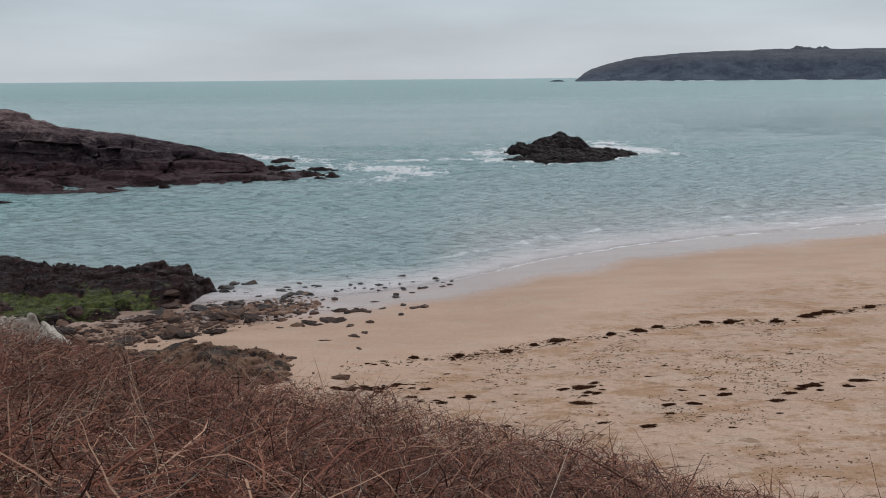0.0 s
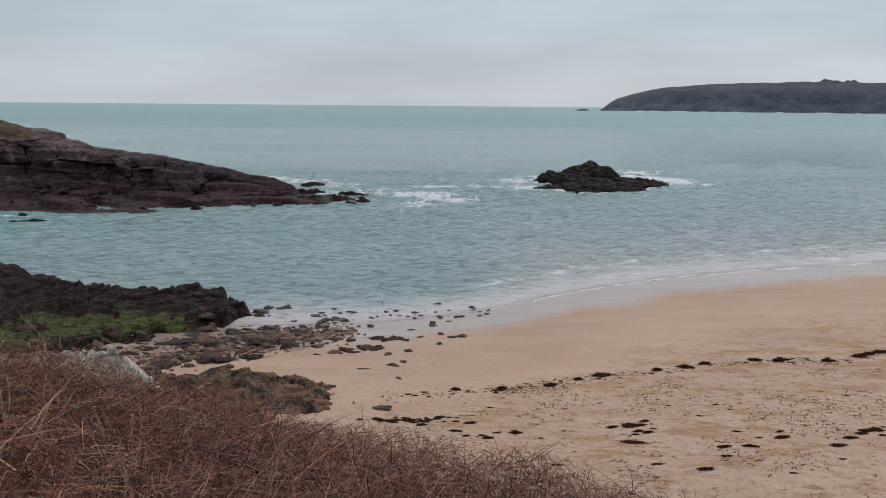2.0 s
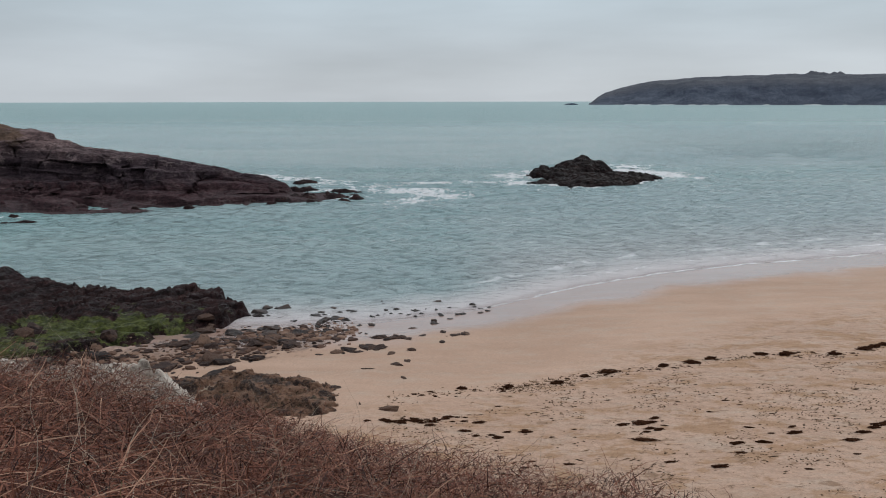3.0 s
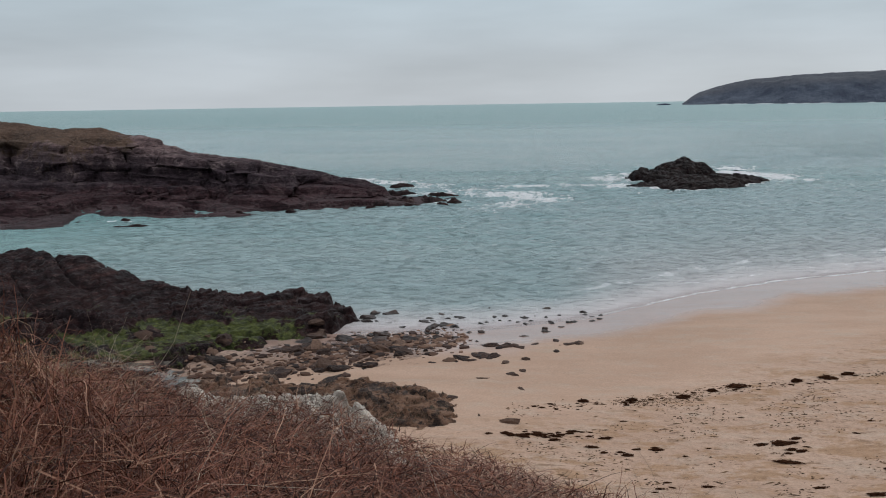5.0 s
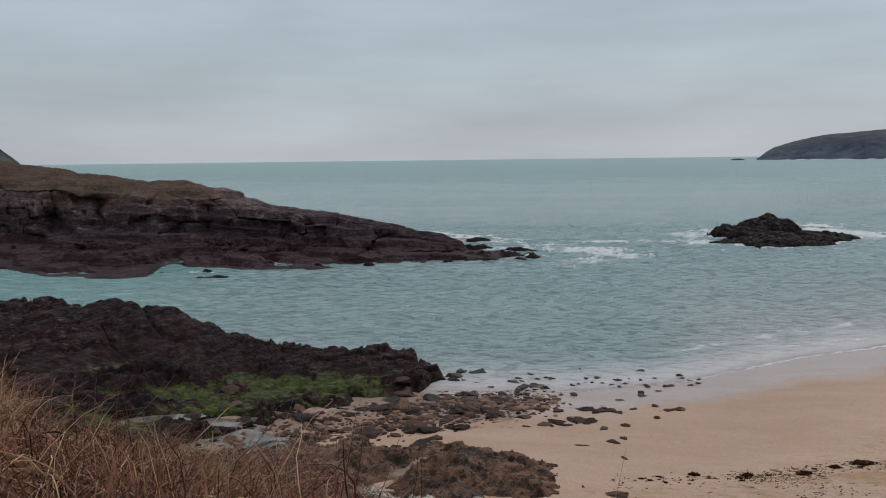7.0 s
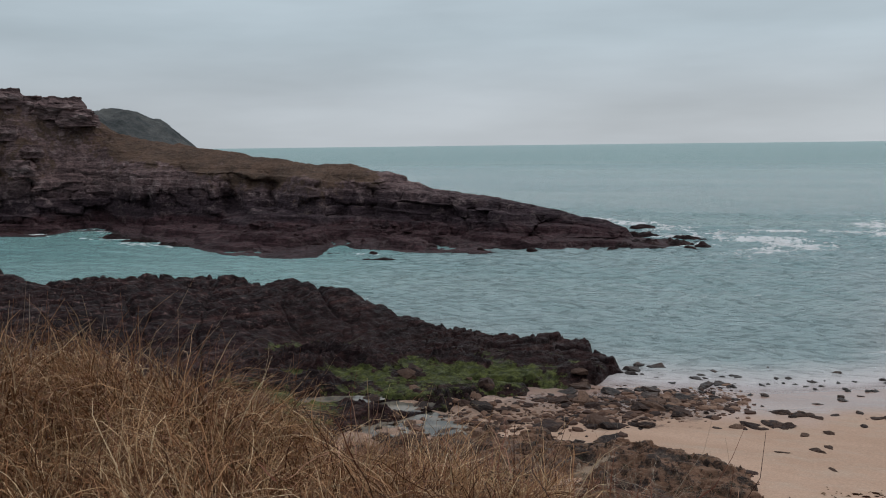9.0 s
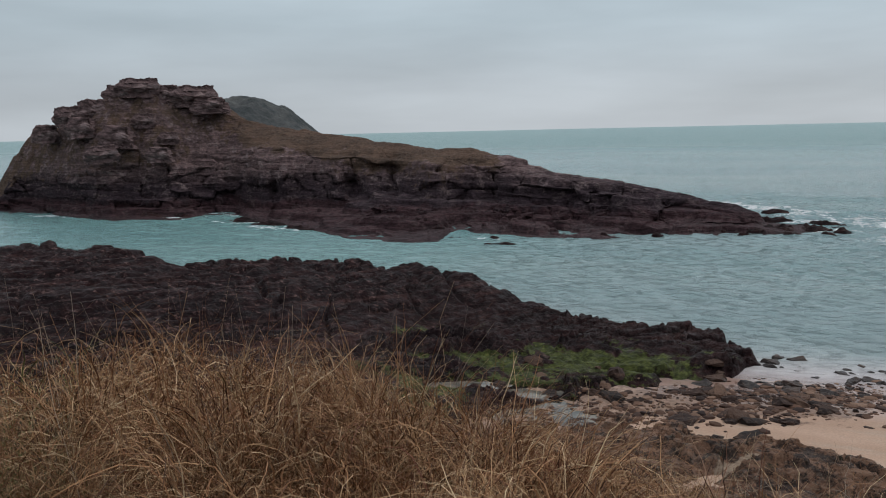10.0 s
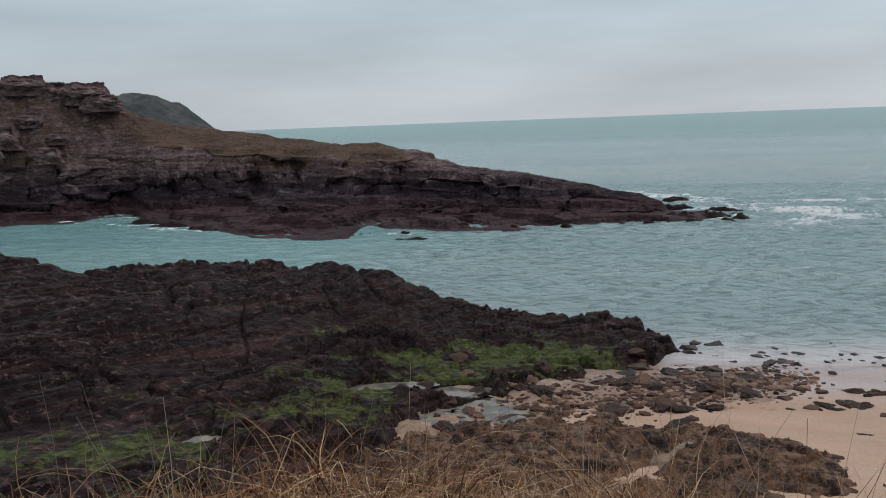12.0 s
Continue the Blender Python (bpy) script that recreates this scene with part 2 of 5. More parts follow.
def outcrop_material():
    k = Mat("outcrop_rock", 0.8)
    rock = k.mix(k.span(k.noise(0.75, 11, 0.78), 0.42, 0.54), (0.042, 0.026, 0.021), (0.235, 0.126, 0.080))
    rock = k.mix(k.span(k.noise(4.5, 10, 0.75, (0.5, 1.0, 1.5)), 0.52, 0.66, 0, 0.9), rock, (0.215, 0.140, 0.095))
    rock = k.mix(k.span(k.noise(0.45, 8, 0.7), 0.52, 0.64, 0, 0.7), rock, (0.135, 0.107, 0.094))
    rock = k.mix(k.span(k.noise(2.4, 10, 0.78), 0.52, 0.60, 0, 0.9), rock, (0.018, 0.013, 0.013))
    rock = k.mix(k.math("MULTIPLY", k.span(k.noise(0.6, 7, 0.7), 0.58, 0.68), 0.5), rock, (0.055, 0.058, 0.026))
    sanded = k.span(k.math("ADD", k.attr("sandy"), k.math("MULTIPLY", k.math("SUBTRACT", k.noise(1.6, 7, 0.7), 0.5), 1.2)), 0.5, 0.62)
    k.colour(k.mix(sanded, rock, (0.36, 0.265, 0.195)))
    k.b.inputs["Specular IOR Level"].default_value = 0.25
    k.bump(k.math("ADD", k.noise(2.6, 10, 0.75, (0.6, 1, 1.6)), k.math("MULTIPLY", k.voronoi(1.5, "DISTANCE_TO_EDGE"), 0.7)), 1.0, 0.26)
    return k.m


def loose_rock_material():
    k = Mat("loose_rock", 0.75)
    tint = k.nodes.new("ShaderNodeValToRGB")
    els = tint.color_ramp.elements
    els[0].color, els[1].color = (0.016, 0.010, 0.009, 1), (0.190, 0.110, 0.075, 1)
    els.new(0.40).color = (0.035, 0.0185, 0.015, 1)
    els.new(0.62).color = (0.060, 0.032, 0.023, 1)
    els.new(0.85).color = (0.108, 0.060, 0.041, 1)
    k.links.new(k.random(), tint.inputs[0])
    base = tint.outputs[0]
    base = k.mix(k.span(k.noise(2.2, 9, 0.75), 0.47, 0.62, 0, 0.6), base, (0.125, 0.073, 0.052))
    base = k.mix(k.span(k.noise(5.0, 8, 0.75), 0.54, 0.64, 0, 0.8), base, (0.016, 0.012, 0.011))
    base = k.mix(k.span(k.height(), -0.1, 0.45), (0.024, 0.017, 0.016), base)
    k.colour(base)
    k.rough(k.span(k.height(), 0.0, 0.7, 0.5, 0.9))
    k.b.inputs["Specular IOR Level"].default_value = 0.3
    k.bump(k.noise(4.0, 9, 0.7), 0.9, 0.12)
    return k.m


def pale_rock_material():
    k = Mat("pale_rock", 0.85)
    base = k.mix(k.span(k.noise(2.3, 9, 0.65), 0.38, 0.64), (0.27, 0.215, 0.175), (0.60, 0.53, 0.455))
    base = k.mix(k.span(k.noise(7.0, 9, 0.75), 0.52, 0.62, 0, 0.85), base, (0.105, 0.078, 0.062))
    base = k.mix(k.span(k.noise(24.0, 6, 0.75), 0.56, 0.66, 0, 0.8), base, (0.70, 0.65, 0.58))
    k.colour(base)
    k.bump(k.math("ADD", k.noise(5.0, 10, 0.7), k.voronoi(4.0, "DISTANCE_TO_EDGE")), 0.9, 0.08)
    return k.m


def ground_material():
    k = Mat("sand_and_soil", 0.9)
    sand = k.mix(k.span(k.noise(0.22, 6, 0.6, (0.5, 1.3, 1)), 0.34, 0.66), (0.510, 0.334, 0.242), (0.446, 0.283, 0.199))
    sand = k.mix(k.span(k.noise(0.9, 8, 0.65, (0.5, 1.2, 1)), 0.46, 0.70, 0, 0.6), sand, (0.470, 0.355, 0.275))
    # Trampled and weed-stained upper beach.
    dry = k.span(k.attr("shore"), 17.0, 25.0)
    # Smears of rotted weed lie in streaks along the tide lines.
    streaky = k.noise(0.45, 9, 0.72, (0.8, 1.5, 1))
    stain = k.math("MULTIPLY", dry, k.span(streaky, 0.505, 0.575, 0, 0.8))
    sand = k.mix(stain, sand, (0.372, 0.212, 0.116))
    blot = k.math("MULTIPLY", dry, k.span(k.noise(0.85, 8, 0.7, (0.8, 1.4, 1)), 0.585, 0.635, 0, 0.7))
    sand = k.mix(blot, sand, (0.230, 0.128, 0.070))
    fleck = k.math("MULTIPLY", dry, k.span(k.noise(2.6, 9, 0.78, (0.6, 1.5, 1)), 0.57, 0.62, 0, 0.85))
    sand = k.mix(fleck, sand, (0.185, 0.105, 0.060))
    crumb = k.math("MULTIPLY", k.span(k.attr("shore"), 19.0, 27.0), k.span(k.noise(7.0, 7, 0.78, (0.7, 1.2, 1)), 0.60, 0.65, 0, 0.8))
    sand = k.mix(crumb, sand, (0.20, 0.122, 0.066))
    gravel = k.mix(k.span(k.noise(2.4, 9, 0.75), 0.38, 0.62), (0.072, 0.043, 0.034), (0.255, 0.152, 0.110))
    gritty = k.span(k.math("ADD", k.attr("stony"), k.math("MULTIPLY", k.math("SUBTRACT", k.noise(0.8, 9, 0.72), 0.5), 2.6)), 0.54, 0.76, 0, 0.6)
    sand = k.mix(gritty, sand, gravel)
    sand = k.mix(1.0, sand, k.span(k.noise(9.0, 6, 0.75), 0.30, 0.70, 0.86, 1.13), "MULTIPLY")
    wet = k.span(k.math("ADD", k.attr("shore"), k.math("MULTIPLY", k.math("SUBTRACT", k.noise(0.12, 4), 0.5), 9.0)), 3.5, 8.5, 1.0, 0.0)
    damp = k.span(k.attr("shore"), 6.0, 24.0, 0.42, 0.0)
    sand = k.mix(damp, sand, (0.74, 0.72, 0.70), "MULTIPLY")
    # The wet sand's colour also carries a painted cool sheen of sky.
    sand = k.mix(wet, sand, k.mix(1.0, sand, (0.90, 0.94, 1.10), "MULTIPLY"))
    soil = k.mix(k.span(k.noise(3.0, 9, 0.7), 0.35, 0.68), (0.024, 0.012, 0.009), (0.070, 0.036, 0.024))
    soil = k.mix(k.span(k.noise(22.0, 6, 0.7), 0.5, 0.75, 0, 0.6), soil, (0.12, 0.075, 0.05))
    bank = k.attr("bank")
    k.colour(k.mix(bank, sand, soil))
    k.rough(k.math("SUBTRACT", 0.92, k.math("MULTIPLY", wet, 0.80)))
    tread = k.math("MULTIPLY", k.math("ADD", k.noise(1.8, 8, 0.65, (0.7, 1.2, 1)), k.voronoi(1.6)), k.math("ADD", 0.05, k.math("MULTIPLY", dry, 1.6)))
    k.bump(k.math("ADD", k.math("ADD", tread, k.math("MULTIPLY", gritty, k.noise(3.5, 8, 0.75))), k.math("MULTIPLY", bank, k.noise(8.0, 8, 0.7))), 0.75, 0.13)
    return k.m


def sea_material():
    k = Mat("sea_water", 0.16)
    k.b.inputs["IOR"].default_value = 1.333
    k.b.inputs["Specular IOR Level"].default_value = 0.5
    body = k.mix(k.attr("clear"), (0.308, 0.414, 0.412), (0.196, 0.366, 0.356))
    body = k.mix(k.span(k.noise(0.012, 4, 0.5, (0.35, 1.0, 1)), 0.35, 0.65), body, k.mix(1.0, body, (0.80, 0.88, 0.92), "MULTIPLY"))
    # Wind lanes and the shade of wavelet fronts, painted into the body colour.
    lane_shade = k.span(k.noise(0.055, 6, 0.6, (0.35, 1.2, 1)), 0.42, 0.62)
    body = k.mix(lane_shade, body, k.mix(1.0, body, (0.86, 0.93, 0.93), "MULTIPLY"))
    # The bay shoals over pale sand off the open beach.
    shoal = k.math("ADD", 0.25, k.math("MULTIPLY", k.attr("open"), 0.75))
    body = k.mix(k.math("MULTIPLY", shoal, k.span(k.attr("depth"), 0.4, 5.0, 0.55, 0.0)), body, (0.448, 0.482, 0.488))
    # Towards the edge: sand's pink, with the sky's lilac reflection painted in.
    body = k.mix(k.math("MULTIPLY", shoal, k.span(k.attr("depth"), 0.1, 1.5, 0.7, 0.0)), body, (0.520, 0.490, 0.490))
    body = k.mix(k.span(k.attr("depth"), 0.0, 0.50, 1.0, 0.0), body, (0.570, 0.500, 0.494))
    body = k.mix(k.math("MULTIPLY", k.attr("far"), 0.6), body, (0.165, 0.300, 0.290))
    lace = k.math("ADD", k.noise(0.55, 9, 0.75, (0.7, 0.6, 1)), k.math("MULTIPLY", k.noise(2.4, 6, 0.75, (0.7, 0.5, 1)), 0.5))
    foam = k.span(k.math("ADD", k.attr("foam"), k.math("MULTIPLY", k.math("SUBTRACT", lace, 0.75), 2.6)), 0.44, 0.66)
    # Swash edge, lines of small breakers and the lace that they leave along the beach.
    s = k.math("ADD", k.attr("shore"), k.math("MULTIPLY", k.math("SUBTRACT", k.noise(0.10, 5, 0.55), 0.5), 7.0))
    edge = k.math("MULTIPLY", k.span(k.math("ABSOLUTE", k.math("ADD", k.math("ADD", k.attr("shore"), k.math("MULTIPLY", k.math("SUBTRACT", k.noise(0.25, 5, 0.65), 0.5), 2.4)), 0.9)), 0.06, 0.34, 0.95, 0.0), k.span(k.noise(0.35, 6, 0.7), 0.38, 0.55))
    roll = k.math("MULTIPLY", k.span(k.math("ABSOLUTE", k.math("ADD", s, 10.5)), 0.10, 0.75, 1.0, 0.0), k.span(k.noise(0.22, 7, 0.75, (0.6, 1, 1)), 0.46, 0.58))
    thin = k.math("MULTIPLY", k.span(k.math("ABSOLUTE", k.math("ADD", s, 5.2)), 0.1, 0.45, 0.7, 0.0), k.span(k.noise(0.22, 7, 0.75), 0.50, 0.60))
    spent = k.math("MULTIPLY", k.span(s, -13.0, -9.0, 0.0, 1.0), k.span(s, -4.0, -2.0, 1.0, 0.0))
    spent = k.math("MULTIPLY", spent, k.span(k.noise(0.7, 9, 0.78, (0.45, 1.0, 1)), 0.60, 0.68, 0.0, 0.7))
    lines = k.math("MULTIPLY", k.attr("open"), k.math("MAXIMUM", k.math("MAXIMUM", edge, spent), k.math("MAXIMUM", roll, thin)))
    foam = k.math("MAXIMUM", foam, lines)
    k.colour(k.mix(foam, body, (0.80, 0.80, 0.81)))
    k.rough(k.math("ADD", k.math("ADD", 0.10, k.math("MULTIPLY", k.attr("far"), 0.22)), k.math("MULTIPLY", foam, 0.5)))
    ripple = k.math("ADD", k.noise(1.3, 8, 0.70, (0.70, 1.10, 1)), k.math("MULTIPLY", k.noise(0.30, 4, 0.6, (0.7, 1.0, 1)), 0.7))
    dash = k.span(k.noise(1.3, 5, 0.62, (0.45, 1.5, 1)), 0.52, 0.66)
    ripple = k.math("ADD", ripple, k.math("MULTIPLY", dash, 0.55))
    waves = k.math("MULTIPLY", ripple, k.span(k.attr("shore"), -14.0, -1.0, 1.0, 0.22))
    waves = k.math("MULTIPLY", waves, k.span(k.attr("clear"), 0.0, 1.0, 1.0, 0.32))
    k.bump(waves, 1.0, 0.50)
    clear_mix = k.nodes.new("ShaderNodeMixShader")
    see = k.nodes.new("ShaderNodeBsdfTransparent")
    k.put(k.math("MAXIMUM", k.span(k.attr("depth"), -0.03, 0.12, 0.45, 1.0), foam), clear_mix.inputs[0])
    k.links.new(see.outputs[0], clear_mix.inputs[1])
    k.links.new(k.b.outputs[0], clear_mix.inputs[2])
    k.links.new(clear_mix.outputs[0], k.out.inputs[0])
    return k.m


def pool_material():
    k = Mat("pool_water", 0.10)
    k.colour(k.mix(k.span(k.noise(0.8, 6), 0.4, 0.65), (0.10, 0.095, 0.085), (0.22, 0.185, 0.15)))
    k.b.inputs["Specular IOR Level"].default_value = 0.4
    k.b.inputs["IOR"].default_value = 1.333
    k.bump(k.noise(3.0, 3), 0.06, 0.05)
    return k.m


def seaweed_material():
    k = Mat("beached_seaweed", 0.85)
    k.b.inputs["Specular IOR Level"].default_value = 0.0
    k.colour(k.mix(k.span(k.noise(5.0, 7, 0.7), 0.35, 0.7), (0.026, 0.011, 0.007), (0.105, 0.046, 0.025)))
    k.bump(k.noise(9.0, 8, 0.7), 0.9, 0.08)
    return k.m


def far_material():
    k = Mat("hazy_distant_heath", 0.95)
    # Blue haze of distance is mixed into the cliff and heath colours.
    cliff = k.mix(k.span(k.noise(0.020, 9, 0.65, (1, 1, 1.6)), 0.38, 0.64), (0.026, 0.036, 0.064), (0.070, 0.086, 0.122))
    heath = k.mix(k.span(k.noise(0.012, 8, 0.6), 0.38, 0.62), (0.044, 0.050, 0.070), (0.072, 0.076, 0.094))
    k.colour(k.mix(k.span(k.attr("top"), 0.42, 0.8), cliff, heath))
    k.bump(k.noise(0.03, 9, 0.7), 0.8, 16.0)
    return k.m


def hill_material():
    k = Mat("hill_scrub", 0.95)
    base = k.mix(k.span(k.noise(0.055, 9, 0.68), 0.36, 0.64), (0.034, 0.040, 0.043), (0.105, 0.104, 0.100))
    k.colour(k.mix(k.span(k.noise(0.25, 7, 0.7), 0.56, 0.74, 0, 0.7), base, (0.12, 0.115, 0.105)))
    k.bump(k.noise(0.15, 9, 0.7), 0.9, 4.0)
    return k.m


def stem_material(name, colours, rough=0.7):
    k = Mat(name, rough)
    r = k.nodes.new("ShaderNodeValToRGB")
    els = r.color_ramp.elements
    els[0].color, els[1].color = (*colours[0], 1), (*colours[-1], 1)
    for n, c in enumerate(colours[1:-1], 1):
        els.new(n / (len(colours) - 1)).color = (*c, 1)
    k.links.new(k.island(), r.inputs[0])
    k.colour(k.mix(k.span(k.noise(0.9, 5), 0.35, 0.65, 0, 0.45), r.outputs[0], k.mix(1.0, r.outputs[0], (0.55, 0.5, 0.5), "MULTIPLY")))
    k.b.inputs["Specular IOR Level"].default_value = 0.25
    return k.m


M_HEAD, M_LEDGE, M_OUT, M_ROCK, M_PALE = headland_material(), ledge_material("ledge_rock", 0.72), outcrop_material(), loose_rock_material(), pale_rock_material()
# The ledge rock again at under half its tone, for the islet.
M_BLACK = ledge_material("islet_black_rock", 0.34)
M_GROUND, M_SEA, M_POOL, M_WEED, M_FAR, M_HILL = ground_material(), sea_material(), pool_material(), seaweed_material(), far_material(), hill_material()
M_BRACKEN = stem_material("dead_bracken", [(0.022, 0.008, 0.006), (0.095, 0.030, 0.018), (0.190, 0.064, 0.038), (0.260, 0.102, 0.062), (0.46, 0.27, 0.18)])
# Darker bracken: the shade inside the tangle is put into these colours.
M_LITTER_SHADE = stem_material("shaded_inner_bracken", [(0.016, 0.006, 0.005), (0.066, 0.021, 0.013), (0.145, 0.048, 0.029), (0.25, 0.096, 0.058)])
M_STRAW = stem_material("straw_grass", [(0.052, 0.022, 0.010), (0.18, 0.074, 0.032), (0.32, 0.150, 0.068), (0.46, 0.265, 0.132), (0.70, 0.52, 0.32)])
M_GREEN = stem_material("green_grass", [(0.045, 0.060, 0.015), (0.105, 0.122, 0.030), (0.175, 0.175, 0.056), (0.30, 0.22, 0.10)])
M_PEBBLE = stem_material("broken_stone", [(0.025, 0.014, 0.012), (0.068, 0.036, 0.026), (0.146, 0.078, 0.052), (0.262, 0.160, 0.112)], 0.85)
M_CRUMB = stem_material("dry_weed_crumbs", [(0.045, 0.022, 0.012), (0.120, 0.066, 0.036), (0.230, 0.140, 0.082)], 0.9)
M_STALK = stem_material("bleached_stalk", [(0.26, 0.18, 0.12), (0.50, 0.41, 0.32)])


# ---- lie of the land ----
SHORE_X = (-200, -60, -16, -5.6, 1.9, 10.5, 19, 28, 46, 100, 400)
SHORE_Y = (60, 57, 54.8, 56.0, 59.6, 67.4, 72.8, 77, 83, 103, 200)
EDGE_X = (-200, -60, -30, -19, -16, -14, -12, -10.7, -8.3, -6.1, -3.5, -1.6, 1.1, 4, 8, 15, 40, 300)
EDGE_Y = (-8, 2, 4.5, 6.3, 7.0, 7.7, 8.3, 8.5, 7.8, 6.6, 5.15, 3.95, 2.15, 0.1, -2.4, -5.5, -16, -90)


def shore_of(x, y):
    """Metres inland of the water's edge (negative at sea)."""
    return np.interp(x, SHORE_X, SHORE_Y) - y


def edge_of(x, y):
    """Metres beyond the brow of the bank (negative on top)."""
    return (y - np.interp(x, EDGE_X, EDGE_Y)) * 0.87


def sand_z(x, y):
    s = shore_of(x, y)
    z = np.where(s > 0, 0.03 + 0.042 * s, 0.03 + 0.05 * s)
    z = np.maximum(z, -6.0) + 0.25 * ease(1.0, 7.0, s) * ease(6, -6, x)
    # The hollow among the rocks that holds the tide pools.
    hollow = np.exp(-(((x + 26) / 7) ** 2) - ((y - 43) / 6) ** 2)
    return z - 0.55 * hollow + 0.22 * np.minimum(hollow * 2, 1) * fbm(x * 0.45, y * 0.55, octaves=4, seed=41) + 0.03 * fbm(x * 0.5, y * 0.5, octaves=3, seed=3) * (s > 4)


def belt_line(x):
    """How far short of the brow the tall growth beside the path stands thickest."""
    return np.interp(x, (-11.6, -10.3, -9.2, -8.0), (-4.75, -4.70, -4.45, -4.45))


def bank_z(x, y):
    d = edge_of(x, y)
    top = 12.25 + np.minimum(0.34 * np.maximum(-d, 0), 1.95) + 0.02 * np.maximum(-d - 7, 0)
    drop = np.maximum(d, 0)
    face = 12.25 - 0.55 * drop - 0.62 * np.maximum(drop - 0.8, 0)
    z = np.where(d < 0, top, face)
    hummock = np.exp(-(((d - belt_line(x) - 0.15) / 0.8) ** 2)) * ease(-4.2, -5.5, x) * ease(-11.7, -11.0, x)
    return z + 0.22 * hummock + 0.10 * fbm(x * 0.45, y * 0.45, octaves=4, seed=5) * ease(-8, -5.2, d)


def ground_z(x, y):
    return np.maximum(sand_z(x, y), bank_z(x, y))


def spaced(lo, a, b, hi, step, grow=1.18):
    """Coordinates: even steps from a to b, growing steps out to lo and hi."""
    mid = list(np.arange(a, b + step / 2, step))
    w, v = step, mid[-1]
    while v < hi:
        w *= grow
        v = min(v + w, hi)
        mid.append(v)
    w, v = step, mid[0]
    while v > lo:
        w *= grow
        v = max(v - w, lo)
        mid.insert(0, v)
    return np.array(mid)


gx, gy = np.meshgrid(spaced(-420, -32, 34, 420, 0.22), spaced(-320, -7, 66, 330, 0.22), indexing="ij")
gzz = ground_z(gx, gy)
on_bank = ease(-0.05, 0.35, bank_z(gx, gy) - sand_z(gx, gy) + 0.25 * fbm(gx, gy, seed=8))
# Broken stone and grit lie where the ledge meets the sand.
along = np.clip((gx + 30) / 22, 0, 1)
stony = np.exp(-((np.abs(gy - (42.0 + 11.0 * along)) / (3.6 + 2.2 * along)) ** 2.5)) * ease(-40, -33, gx) * ease(-6.5, -10.5, gx)
stony = np.maximum(stony, np.exp(-(((gx + 27) / 7) ** 4) - ((gy - 42) / 5) ** 4))
stony = np.maximum(stony, ease(-28, -30.5, gx) * ease(62, 56, gy) * ease(20, 26, gy))
ground = sheet("ground", gx, gy, gzz, M_GROUND, {"shore": shore_of(gx, gy), "bank": on_bank, "stony": stony})
tagged(ground, "pale golden sand beach below a brown earth bank", "beach", kind="structure")

# ---- sea ----
ISLET = ((28, 160, 7.2, 7.5, 1.4), (35, 165, 6.6, 4.6, 1.6), (40.3, 168, 4.0, 2.2, 0.9), (21.3, 173, 2.7, 3.6, 2.3), (31.0, 182, 4.0, 5, 3.7), (27.6, 180, 3.4, 4.5, 2.8), (34.6, 183, 2.6, 4, 2.7), (24.4, 171, 3.8, 5, 1.9), (23.4, 154.6, 3.4, 2.2, 0.8), (32, 156.6, 6.0, 3.0, 1.0), (17.6, 158.4, 1.9, 0.9, 0.5), (39.5, 190, 1.7, 1.2, 0.5), (44.0, 191, 1.5, 1.0, 0.4))


def islet_height(x, y):
    """The low rock island: slabs that rise from the near side to a back ridge, broken into beds."""
    z = np.zeros(x.shape)
    wob = 1 + 0.22 * fbm(x * 0.22, y * 0.22, seed=2, octaves=5, gain=0.6)
    for px, py, rx, ry, h in ISLET:
        z = np.maximum(z, h * np.clip(1.22 - np.hypot((x - px) / rx, (y - py) / ry) * wob, 0, 1) ** 0.62)
    body = ease(0, 0.7, z)
    cell, joint = cells(x * 0.35 + 0.3 * fbm(x * 0.3, y * 0.3, seed=4), y * 0.5, seed=5)
    z = z + body * (0.30 * fbm(x * 0.3, y * 0.4, seed=3, octaves=5, gain=0.55) + 0.16 * cell - 0.30 * ease(0.12, 0, joint))
    dip = 0.10 * x - 0.03 * y + 0.2 * fbm(x * 0.15, y * 0.15, seed=7)
    z = np.where(z > 0.08, terrace(terrace(z, 0.75, 0.35, dip), 0.30, 0.4, dip), z)
    return z + 0.10 * fbm(x * 0.9, y * 0.9, seed=8, octaves=4) - 0.9 * (1 - body)


sx, sy = np.meshgrid(spaced(-4900, -130, 70, 4900, 0.42), spaced(-300, 52, 195, 4850, 0.42), indexing="ij")
depth = -sand_z(sx, sy)
calm = ease(-70, -35, sx) + ease(125, 150, sy)
